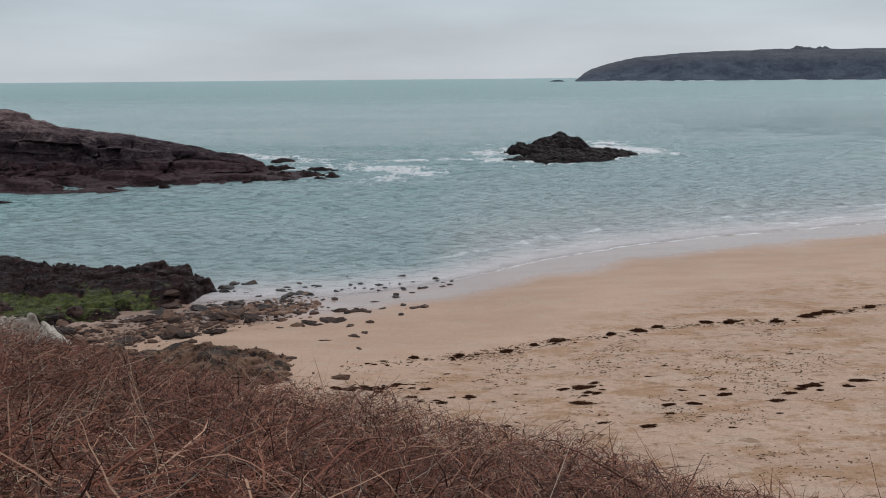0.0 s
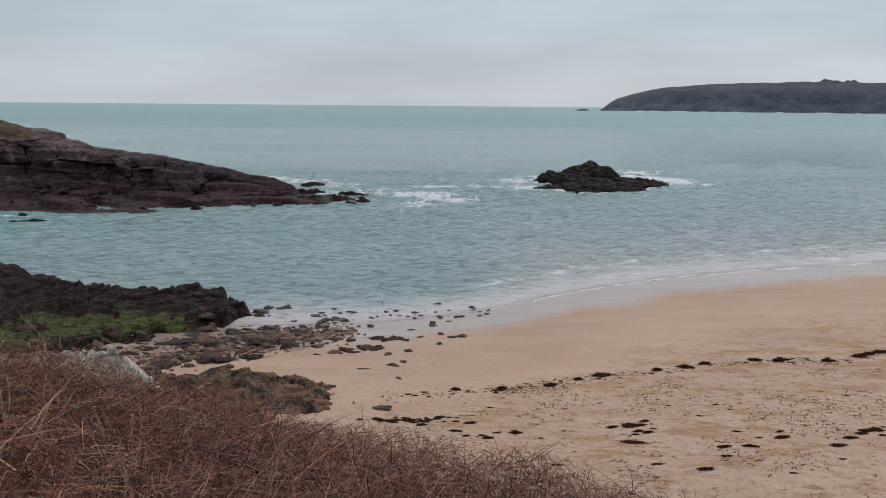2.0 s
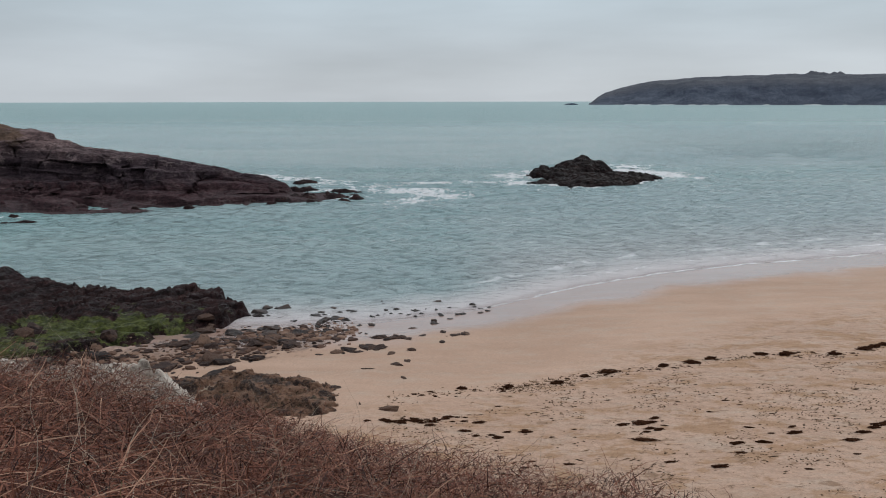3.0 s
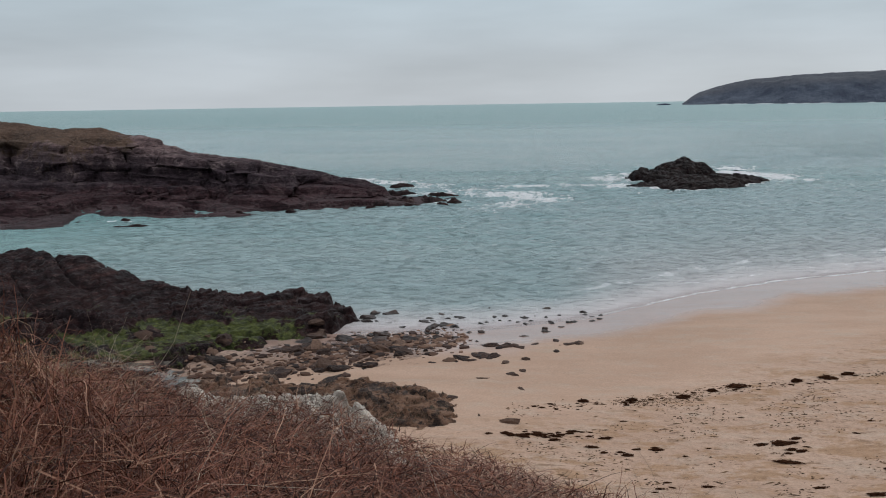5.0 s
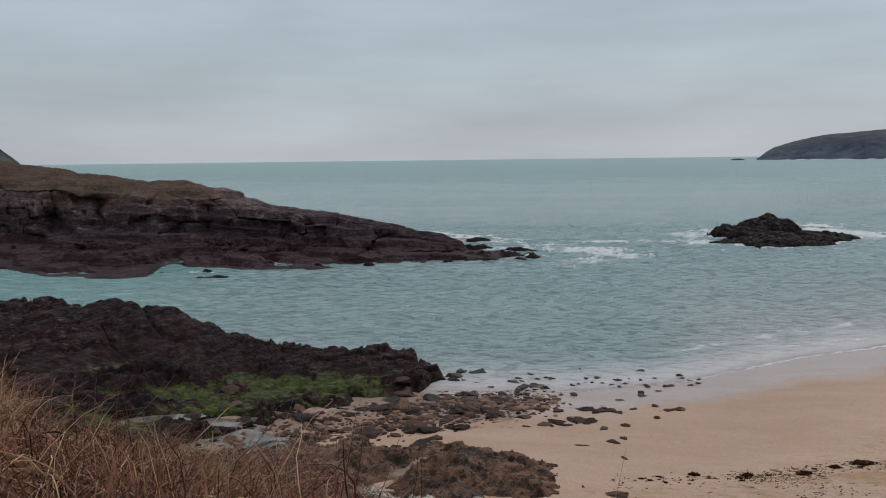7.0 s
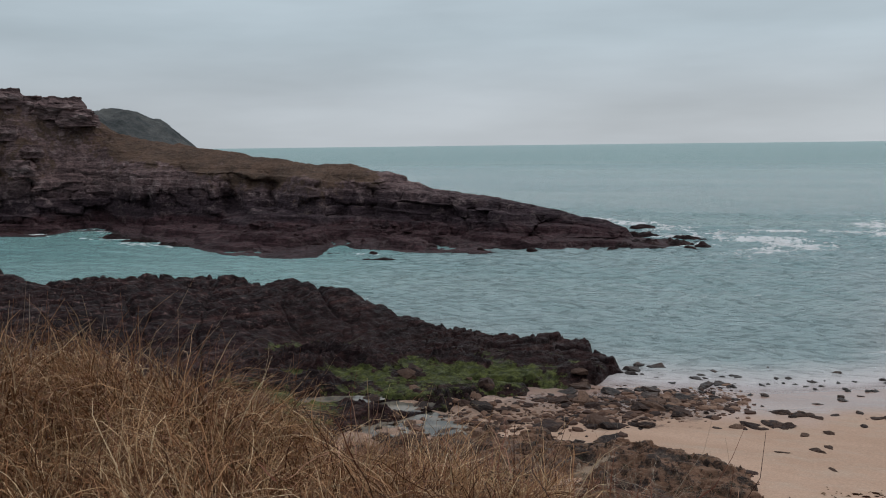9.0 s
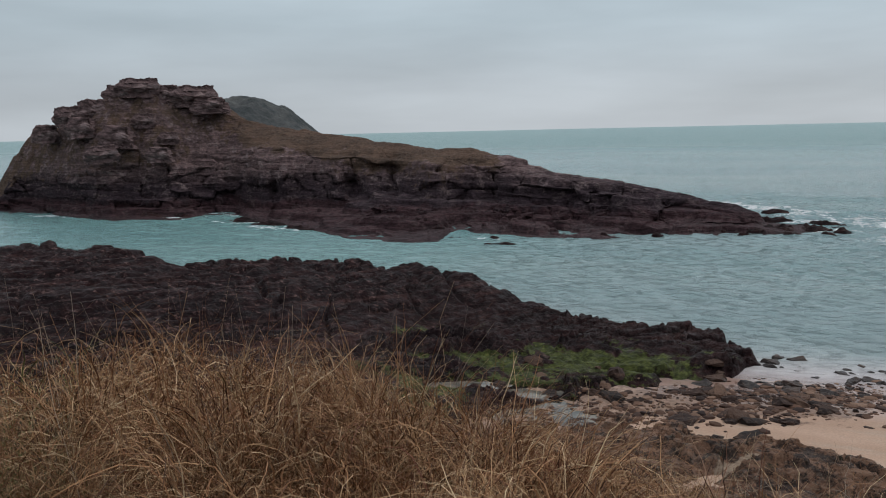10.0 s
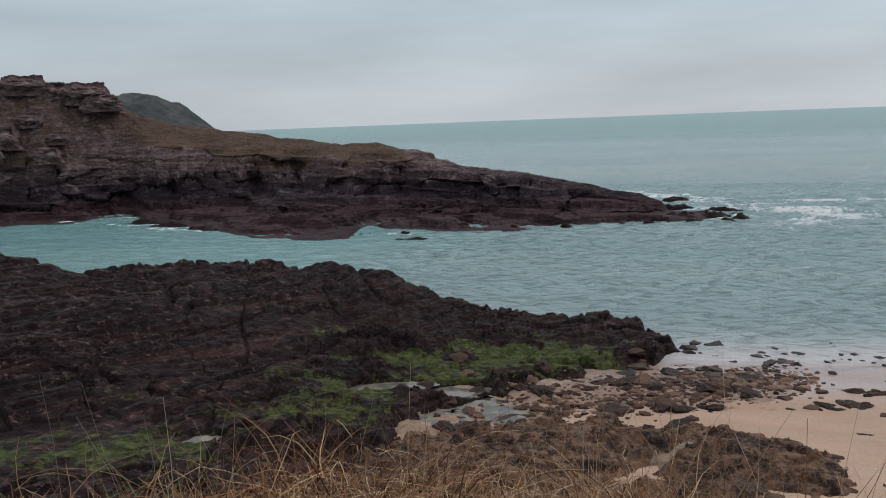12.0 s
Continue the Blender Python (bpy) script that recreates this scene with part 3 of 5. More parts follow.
FOAM = ((-38, 178, 9, 5, 0.62), (-29, 171, 7, 5, 0.66), (-21, 163, 6, 7, 0.55), (-12, 155, 6, 4, 0.60), (-3, 160, 9, 3, 0.66), (7, 161, 8, 2.5, 0.55), (-18, 147, 9, 4, 0.62), (-8, 145, 5, 5, 0.66), (-2, 145, 6, 7, 0.72), (-4, 132, 5, 6, 0.58), (1, 138, 6, 5, 0.60), (-8, 126, 4, 4, 0.42), (-20, 137, 9, 5, 0.50),
        (15, 160, 5, 9, 0.72), (15, 176, 6, 10, 0.60), (20, 186, 6, 8, 0.50), (43, 184, 6, 12, 1.0), (48, 177, 5, 9, 0.92), (44, 200, 8, 8, 0.60), (52, 170, 5, 3, 0.5), (-147, 121.5, 8, 2.5, 0.62), (-135, 124.3, 8, 2.5, 0.62), (-160, 120.5, 6, 2.0, 0.66), (-112, 122, 7, 3, 0.50), (-99, 117, 9, 3, 0.55), (-125, 133, 10, 5, 0.42), (-60, 114, 6, 3, 0.25))
foam = np.zeros(sx.shape)
for fx, fy, rx, ry, w in FOAM:
    foam = np.maximum(foam, (w + 0.08) * np.exp(-(((sx - fx) / rx) ** 2) - ((sy - fy) / ry) ** 2))
# White water rings the islet where it meets the sea.
near_islet = (sx > 5) & (sx < 58) & (sy > 143) & (sy < 202)
ring = np.zeros(sx.shape)
ring[near_islet] = ease(-1.05, -0.55, islet_height(sx[near_islet], sy[near_islet]))
foam = np.maximum(foam, 0.62 * ring)
shelter = 0.40 + 0.60 * np.clip(calm, 0, 1)
chop = (0.20 * fbm(sx * 0.25, sy * 0.55, octaves=3, gain=0.62, seed=11) + 0.10 * fbm(sx * 0.05, sy * 0.13, octaves=2, seed=13)) * ease(-0.5, -11, shore_of(sx, sy)) * ease(900, 150, sy) * shelter
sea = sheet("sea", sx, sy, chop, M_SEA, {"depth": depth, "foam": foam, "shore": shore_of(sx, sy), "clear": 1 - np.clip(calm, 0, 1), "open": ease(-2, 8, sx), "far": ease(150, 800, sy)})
sea.visible_shadow = False
tagged(sea, "turquoise grey sea with small wind waves and foam", "sea", kind="structure")


# ---- headland across the channel ----
def polar(a, r, origin):
    return origin[0] + r * np.sin(np.radians(a)), origin[1] + r * np.cos(np.radians(a))


HEAD_O = (-8.0, 0.3)
HEAD_A = (-64, -55.2, -53.4, -50, -48.2, -47.4, -45.5, -44.2, -42.6, -41.5, -40.6, -39.3, -37.3, -35.3, -33.6, -30.4, -27.6, -26.9, -26.2, -24.5, -22.2, -19.3, -17, -13.3, -10.4, -8.2, -7.2, -6.7, -4.6, -2.5)
HEAD_D = (212, 211, 208, 187, 177, 177, 174, 171, 177, 178, 175, 160, 150, 139, 130, 122, 121, 130, 134, 131.5, 128, 123.5, 123, 125, 128.5, 133, 134.5, 133, 132, 143)
HEAD_C = (228, 227, 224, 209, 205, 204, 204, 203, 203, 204, 204, 203, 199, 191, 186, 177, 172, 171, 170, 167, 162.5, 158, 154.5, 149, 145, 141, 140, 140, 139, 146)
HEAD_Z = (-3, -1.5, 12.5, 21.0, 24.2, 25.2, 25.8, 25.0, 23.3, 21.3, 20.0, 18.1, 16.9, 15.8, 14.9, 13.2, 12.2, 12.1, 12.0, 11.4, 9.5, 8.0, 7.1, 5.9, 4.2, 3.1, 2.5, 0.75, 0.45, -2.2)
# Width of the low shelf and of the cliff above it, and their heights.
SHELF_U = (0.1, 0.1, 0.1, 0.12, 0.14, 0.15, 0.18, 0.20, 0.22, 0.25, 0.28, 0.38, 0.46, 0.53, 0.56, 0.60, 0.60, 0.55, 0.50, 0.52, 0.52, 0.50, 0.47, 0.45, 0.45, 0.45, 0.45, 0.5, 0.5, 0.5)
SHELF_Z = (-2.5, -1.5, 0.6, 1.0, 1.2, 1.2, 1.2, 1.2, 1.3, 1.3, 1.4, 1.6, 1.9, 2.2, 2.4, 2.6, 2.4, 2.2, 2.2, 2.2, 2.0, 2.0, 2.0, 1.7, 1.3, 1.0, 0.9, 0.45, 0.25, -2.3)
CLIFF_Z = (-2.8, -1.5, 6, 9, 9, 9, 9, 9.3, 9.8, 10.4, 10.8, 11.0, 11.2, 11.1, 11.0, 10.5, 9.8, 9.5, 9.2, 8.9, 7.4, 6.1, 5.3, 4.2, 2.8, 1.9, 1.5, 0.6, 0.4, -2.2)


def headland():
    a, u = np.meshgrid(np.linspace(-64, -2.5, 1050), np.concatenate([np.linspace(-0.10, 1.0, 210), np.linspace(1.02, 2.2, 26)]), indexing="ij")
    at = lambda t: np.interp(a, HEAD_A, t)
    arc = np.radians(a) * 150
    d0, rc, zc = at(HEAD_D), at(HEAD_C), at(HEAD_Z)
    d0 = d0 + 1.6 * fbm(arc * 0.16, 0 * u, seed=2) + 0.5 * fbm(arc * 0.8, 0 * u, seed=6)
    us, zs, zk = at(SHELF_U), at(SHELF_Z), at(CLIFF_Z)
    us = us + 0.05 * fbm(arc * 0.12, 0 * u + 3, seed=5)
    uk = us + (1 - us) * (0.46 + 0.14 * fbm(arc * 0.07, 0 * u + 8, seed=3, octaves=4))
    rise = np.clip(u, 0, 9)
    z = np.where(u < us, zs * (rise / us) ** 0.75, zs + (zk - zs) * ease(0, 1, (u - us) / (uk - us)))
    z = np.where(u > uk, zk + (zc - zk) * (1 - (1 - np.clip((u - uk) / (1 - uk), 0, 1)) ** 1.35), z)
    z = np.where(u < 0, 9 * u, np.where(u > 1, zc - (zc + 3) * (np.clip(u - 1, 0, 2) / 1.2) ** 1.3, z))
    r = d0 + u * (rc - d0)
    steep = ease(0, 0.10, u) * ease(1.3, 0.95, u)
    on_cliff = ease(-0.1, 0.1, u - us) * ease(0.14, -0.10, u - uk)
    crag = ease(-37.5, -42, a) * ease(-60, -50, a)
    low = np.clip(zc / 6, 0.22, 1.0)
    veg = ease(-0.16, 0.16, u - uk + 0.10 * fbm(arc * 0.10, u * 5, seed=18, octaves=4)) * ease(-21.5, -25.5, a) * (1 - 0.5 * crag)
    bare = 1 - 0.9 * veg
    # Gullies run down the cliff; buttresses stand between them.
    gully = ridged(arc * 0.075, u * 1.1, seed=4, octaves=3)
    r = r - 2.3 * on_cliff * (gully - 0.6)
    lean = a + 35.0 - 7.0 * (0.86 - u)
    cleft = ease(-0.15, 0.30, lean) * ease(1.7, 0.4, lean) * ease(us - 0.02, us + 0.12, u) * ease(-0.04, -0.18, u - uk)
    r = r + 6.5 * cleft * (1 + 0.3 * fbm(arc * 0.3, u * 9, seed=12, octaves=3))
    nook = np.exp(-(((a + 30.4) / 0.45) ** 2)) + np.exp(-(((a + 38.2) / 0.35) ** 2)) + np.exp(-(((a + 24.0) / 0.5) ** 2))
    r = r + 3.2 * nook * on_cliff * ease(0.04, -0.04, u - uk + 0.06)
    # Broad lumps, then beds that dip gently along the shore.
    z = z + steep * bare * low * (0.9 * fbm(arc * 0.10, r * 0.16, seed=13, octaves=4) + 0.16 * fbm(arc * 0.40, r * 0.5, seed=10, octaves=3))
    dip = 0.05 * arc + 0.5 * fbm(arc * 0.05, r * 0.06, seed=21, octaves=3)
    upper = ease(0.0, 0.12, u - uk)
    z = z + crag * upper * ease(1.3, 1.0, u) * 0.9 * fbm(arc * 0.22, r * 0.3, seed=16, octaves=5, gain=0.6)
    plain = z
    bed = terrace(terrace(z, 1.5, 0.7, dip), 0.5, 0.5, dip * 1.3)
    z = np.where((u > 0) & (u < 1.4), z + (bed - z) * steep * bare * (1 - 0.7 * upper) * np.clip(low * 1.3, 0.3, 1), z)
    cell, joint = cells(arc * 0.20 + 0.5 * fbm(arc * 0.12, plain * 0.2, seed=1), plain * 0.42 + 0.05 * arc, seed=7)
    r = r - 1.2 * on_cliff * cell * low + 0.6 * ease(0.12, 0, joint) * on_cliff * low - 0.55 * on_cliff * low * fbm(arc * 0.13, plain * 0.8, seed=14, octaves=4, gain=0.5)
    # Soft beds are worn back into long dark slots.
    slot = fbm(arc * 0.035, (plain + 0.06 * arc) * 0.75, seed=22, octaves=2, gain=0.4)
    r = r + 0.8 * on_cliff * low * ease(0.0, 0.5, slot)
    z = z + steep * bare * low * (0.22 * cell - 0.12 * ease(0.07, 0, joint) + 0.12 * fbm(arc * 0.6, r * 0.7, seed=19, octaves=3, gain=0.5))
    z = z + steep * 0.22 * veg * fbm(arc * 0.5, r * 0.5, seed=17, octaves=5, gain=0.6)
    # Big loose blocks over the high end.
    big, bj = cells(arc * 0.20 + 0.2 * fbm(arc * 0.2, r * 0.2, seed=9), r * 0.20 + z * 0.10, seed=15)
    z = z + crag * ease(0.3, 0.6, u) * (1.5 * np.maximum(big, -0.2) - 0.5 * ease(0.12, 0.0, bj)) * ease(1.4, 1.0, u)
    z = z + 0.45 * np.exp(-(((a + 25.2) / 0.6) ** 2)) * ease(0.8, 1.0, u) * ease(1.2, 1.0, u)
    x, y = polar(a, r, HEAD_O)
    zone = np.where(u < us, 0, np.where(u < uk, 1, 2))
    base = new("headland")
    base.location = (*polar(-30, 150, HEAD_O), 0)
    tagged(base, "dark layered rock headland topped with brown turf", "headland")
    for n, (name, label) in enumerate((("rock_shelf", "low reddish-brown wave-washed rock shelf"), ("cliff", "black and grey-brown bedded cliff"), ("turf_top", "brown turf slope broken by crags"))):
        ob = sheet(name, x, y, z, M_HEAD, {"veg": veg}, zone=(zone, n))
        ob.parent = base
        ob.matrix_parent_inverse = Matrix.Translation(base.location).inverted()
        tagged(ob, label)
    return base


head = headland()


# ---- islet and skerries ----
def mound(name, centre, half, turn, peaks, step, material, rough=1.0, seed=0, floor=-0.9):
    """A low rock island: a sum of peaks (x, y, radius, height) in its own axes, broken into blocks."""
    lx, ly = np.meshgrid(np.arange(-half[0], half[0], step), np.arange(-half[1], half[1], step), indexing="ij")
    z = np.full(lx.shape, 0.0)
    wob = 1 + 0.25 * fbm(lx * 0.25, ly * 0.25, seed=seed)
    for px, py, rx, ry, h in peaks:
        z = np.maximum(z, h * np.clip(1.25 - np.hypot((lx - px) / rx, (ly - py) / ry) * wob, 0, 1) ** 0.8)
    rim = np.hypot(lx / half[0], ly / half[1])
    cell, joint = cells(lx * 0.55, ly * 0.8, seed=seed + 3)
    cell2, joint2 = cells(lx * 1.6, ly * 2.0, seed=seed + 5)
    body = ease(0, 0.8, z)
    z = z + rough * body * (0.5 * fbm(lx * 0.35, ly * 0.5, seed=seed + 1) + 0.16 * cell - 0.25 * ease(0.10, 0, joint) + 0.05 * cell2 - 0.08 * ease(0.12, 0, joint2))
    z = np.where(z > 0.1, terrace(terrace(z, 0.65, 0.6 * rough, 0.04 * lx), 0.27, 0.5 * rough, 0.06 * lx), z)
    z = z + 0.25 * fbm(lx * 0.6, ly * 0.6, seed=seed + 2) + 0.16 * body * fbm(lx * 1.7, ly * 2.2, seed=seed + 4, octaves=3) + floor * (1 - body) - 1.2 * ease(0.75, 1.0, rim)
    c, s = math.cos(radians(turn)), math.sin(radians(turn))
    ob = sheet(name, centre[0] + c * lx - s * ly, centre[1] + s * lx + c * ly, z, material, {"green": 0 * z, "pale": 0 * z, "veg": 0 * z}, keep=(z > -1.0))
    return ob


ix, iy = np.meshgrid(np.arange(8, 56, 0.17), np.arange(145, 200, 0.17), indexing="ij")
iz = islet_height(ix, iy)
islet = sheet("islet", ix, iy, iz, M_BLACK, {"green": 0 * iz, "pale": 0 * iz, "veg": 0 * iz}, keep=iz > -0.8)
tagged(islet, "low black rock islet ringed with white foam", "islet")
# Rocks strung out beyond the point, and reefs in the channel: place, half size, height.
for n, (cx, cy, hx, hy, h) in enumerate(((-22.0, 134.8, 3.8, 2.4, 0.85), (-17.2, 136.0, 3.6, 1.7, 0.65), (-13.4, 133.9, 1.8, 1.2, 0.55), (-19.0, 139.0, 3.2, 1.3, 0.5), (-16.5, 144.5, 4.4, 1.5, 0.6), (-24.0, 146.5, 3.8, 1.7, 0.7), (-25.5, 161, 3.4, 1.8, 0.6), (-20.0, 130.8, 2.4, 1.0, 0.4), (-24.5, 131.8, 2.8, 1.2, 0.5), (-15.2, 131.0, 1.7, 0.8, 0.35), (-27.5, 133.4, 3.2, 1.6, 0.7), (-30.5, 130.0, 2.8, 1.1, 0.45), (-26.0, 128.6, 2.0, 0.8, 0.35),
                                         (-54.5, 109.2, 4.2, 1.3, 0.3), (-64, 113.8, 4.4, 1.4, 0.25), (-59, 115.5, 3.0, 1.0, 0.15), (-70, 119.5, 3.6, 1.4, 0.5), (-33.4, 81.0, 1.1, 0.5, -0.02), (-3.5, 145.5, 1.4, 0.8, 0.05), (2.0, 147.5, 1.6, 0.8, 0.05), (-137, 124.5, 7, 2.2, 0.7), (-131, 127.0, 4, 1.5, 0.5), (-112, 123.5, 5, 1.8, 0.55), (-104, 120.0, 4.6, 1.6, 0.55), (-95, 116.5, 5, 1.6, 0.5), (-36.6, 121.5, 1.5, 1.0, 0.6), (-44, 120.6, 1.8, 0.9, 0.4))):
    sk = mound("skerry", (cx, cy), (hx, hy), 8 * (n % 3) - 6, ((0, 0, hx * 0.75, hy * 0.70, h + 0.15), (hx * 0.35, hy * 0.1, hx * 0.3, hy * 0.4, h)), 0.14 if hx < 4.5 else 0.2, M_LEDGE, 0.55, n, -0.45)
    tagged(sk, "low dark rock washed by the sea", "skerry", "skerries")

# ---- distance ----
def far_headland():
    a, u = np.meshgrid(np.linspace(10.3, 46, 420), np.concatenate([np.linspace(-0.03, 1, 44), np.linspace(1.05, 3, 12)]), indexing="ij")
    crest = np.interp(a, (10.3, 10.9, 11.4, 12.4, 14.1, 16.5, 19, 22.5, 26, 30, 46), (-3, 20, 34, 48, 64, 71, 77, 80, 78, 77, 62))
    trees = 7.5 * ease(23.2, 23.6, a) * ease(25.6, 25.0, a) * (0.75 + 0.5 * fbm(a * 5, 0 * a, seed=2)) + 2.0 * ease(21.2, 21.4, a) * ease(23.0, 22.7, a) * (0.6 + 0.6 * fbm(a * 7, 0 * a, seed=4))
    crest = crest + 1.1 * fbm(a * 1.3, 0 * a, seed=6, octaves=5) + trees * ease(0.92, 1.0, u) * ease(1.1, 1.0, u)
    cove = 40 * fbm(a * 0.35, 0 * a, seed=3, octaves=2)
    r = 2240 + cove * ease(10.5, 13, a) + 330 * u
    up = np.where(u < 0.42, 0.78 * ease(-0.05, 0.46, u), 0.78 + 0.22 * np.clip((u - 0.42) / 0.58, 0, 1) ** 0.9)
    z = np.where(u < 0, 60 * u, np.where(u <= 1, crest * up, crest * (1 - ((u - 1) / 2) ** 1.5)))
    gull = ridged(a * 1.1, u * 1.2, seed=8)
    r = r - 7 * (gull - 0.5) * ease(0, 0.15, u) * ease(0.75, 0.4, u)
    x, y = polar(a, r, (-0.3, -4.0))
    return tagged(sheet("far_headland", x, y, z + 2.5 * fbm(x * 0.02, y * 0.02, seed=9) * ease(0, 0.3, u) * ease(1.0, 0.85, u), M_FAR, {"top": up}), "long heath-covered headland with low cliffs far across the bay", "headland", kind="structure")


far_headland()


def surf():
    """Broken surf along the foot of the far cliffs."""
    a, h = np.meshgrid(np.linspace(11.2, 34, 500), np.linspace(0, 1, 3), indexing="ij")
    r = 2200 + 40 * fbm(a * 0.35, 0 * a, seed=3, octaves=2) * ease(10.5, 13, a)
    white = fbm(a * 2.5, 0 * a, seed=12, octaves=4)
    x, y = polar(a, r + 14 * h, (-0.3, -4.0))
    k = Mat("surf_foam", 0.7)
    k.colour(k.mix(k.span(k.noise(0.2, 6), 0.35, 0.65), (0.75, 0.77, 0.78), (0.55, 0.60, 0.60)))
    ob = sheet("surf_line", x, y, 0.2 + 1.5 * h * np.clip(white + 0.1, 0, 0.8), k.m, keep=white > 0.05)
    tagged(ob, "white surf breaking along the distant cliffs", "surf", kind="structure")


surf()
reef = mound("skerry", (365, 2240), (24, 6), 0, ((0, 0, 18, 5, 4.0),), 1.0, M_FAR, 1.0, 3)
tagged(reef, "tiny dark rock off the distant point", "skerry", "skerries")


def hill():
    lx, ly = np.meshgrid(np.linspace(-110, 110, 200), np.linspace(-110, 110, 120), indexing="ij")
    z = 38.0 * np.exp(-(np.abs(lx / 42) ** 2.7) - (ly / 60) ** 2) - 3.5 + 1.9 * fbm(lx * 0.06, ly * 0.06, seed=5, octaves=6, gain=0.62)
    cx, cy = polar(-39.9, 470, HEAD_O)
    c, s = math.cos(radians(40.3)), math.sin(radians(40.3))
    return tagged(sheet("hill", cx + c * lx - s * ly, cy + s * lx + c * ly, z, M_HILL), "rounded dark scrub-covered island hill behind the headland", "hill", kind="structure")


hill()

# ---- tidal ledge between beach and channel ----
LEDGE_O = (-9.5, 1.0)
LEDGE_A = (-76, -62, -49, -46, -43.5, -41, -38, -34.5, -30, -27.5, -24.4, -21, -18, -15.6, -11.4, -7.8, -6.4, -4.6, 0)
LEDGE_R = (112, 103, 93, 88, 82, 82, 84, 84, 80, 78, 74, 71, 69, 67.5, 67.0, 65.5, 60.5, 56, 52)
LEDGE_Z = (5.5, 5.0, 4.6, 4.1, 3.6, 3.6, 3.8, 3.3, 3.1, 3.2, 2.8, 1.45, 0.80, 0.70, 0.65, 0.60, 0.5, -0.6, -1.2)
# Where the flat gives way to the rising back of the ledge.
LEDGE_S = (66, 56, 45, 42, 41, 41, 42, 46, 55.4, 63, 65.5, 62.0, 60.5, 59.5, 58, 56.5, 55, 52, 50)
# Where the rock comes out of the sand on the landward side.
LEDGE_N = (16, 16, 18, 18, 19, 20, 21, 23, 27, 32, 43, 46, 48, 49, 53, 56, 58, 57, 53)


def ledge_height(x, y):
    dx, dy = x - LEDGE_O[0], y - LEDGE_O[1]
    a, r = np.degrees(np.arctan2(dx, dy)), np.hypot(dx, dy)
    a = a + 0.5 * fbm(x * 0.12, y * 0.12, seed=14)
    back, top, near, foot = (np.interp(a, LEDGE_A, t) for t in (LEDGE_R, LEDGE_Z, LEDGE_N, LEDGE_S))
    foot = foot + 1.6 * fbm(x * 0.16, y * 0.16, seed=31, octaves=4)
    back = back + 0.9 * fbm(a * 0.55, 0 * a, seed=16, octaves=5, gain=0.6)
    near = near + 1.2 * fbm(a * 0.4, 0 * a + 7, seed=17, octaves=5, gain=0.6)
    u = (r - near) / np.maximum(back - near, 1)
    base = np.maximum(0.75 + 0.9 * ease(-25, -45, a), sand_z(x, y) + 0.35 * ease(-20, -30, a))
    z = base + (top - base) * ease(0.0, 1.0, (r - foot) / np.maximum(back - foot, 1)) ** 0.9
    z = np.where(u < 0.05, z + (u - 0.05) * 5, z)
    sheer = np.maximum(r - back, 0)
    z = np.where(sheer > 0, top - sheer * (0.55 + 0.35 * ease(-20, -12, a)), z)
    return z, a, r, u


def green_of(x, y):
    patches = ((-24.5, 54.0, 8.5, 5.0, 1.15), (-31.0, 52.5, 6.5, 6.5, 1.1), (-36.5, 55.5, 4.0, 4.5, 0.9), (-28.0, 47.5, 4.5, 2.6, 0.8), (-31.5, 43.5, 4.4, 3.0, 1.0), (-31.0, 39.5, 3.5, 2.6, 0.9), (-31.8, 37.8, 4.5, 3.0, 0.9), (-36.5, 31.0, 6.0, 3.2, 0.9), (-41, 29, 5, 2.4, 0.7), (-35.5, 47, 4.0, 4.0, 0.8), (-19.0, 55.0, 3.0, 1.5, 0.7), (-43, 38, 6, 1.5, 0.35))
    g = np.zeros(np.shape(x))
    for px, py, rx, ry, w in patches:
        g = np.maximum(g, w * np.exp(-(((x - px) / rx) ** 2) - ((y - py) / ry) ** 2))
    return g


# Tide pools and puddles held by the ledge: place, half size, turn, water level.
POOLS = ((-23.8, 42.4, 3.7, 2.3, 20), (-26.4, 46.2, 2.0, 1.2, 35), (-20.4, 44.6, 1.7, 0.8, 30), (-30.6, 45.2, 2.4, 0.7, 25), (-21.2, 46.2, 1.2, 0.9, 0), (-21.9, 52.7, 1.9, 0.6, 12), (-31.6, 36.4, 1.9, 0.8, 20), (-33.4, 33.4, 1.7, 0.6, 15), (-18.4, 48.8, 0.9, 0.5, 30), (-16.8, 50.4, 0.8, 0.4, 10),
         (-28.8, 61.2, 0.9, 0.4, 5), (-24.4, 61.6, 0.7, 0.35, 0), (-19.6, 62.4, 1.7, 0.45, 4), (-34.6, 57.6, 1.2, 0.45, 10))


def pool_reach(x, y, px, py, rx, ry, turn):
    c, s = math.cos(radians(turn)), math.sin(radians(turn))
    u, v = (c * (x - px) + s * (y - py)) / rx, (-s * (x - px) + c * (y - py)) / ry
    return np.hypot(u, v) * (1 + 0.30 * fbm(x * 0.7, y * 0.7, seed=27, octaves=4))


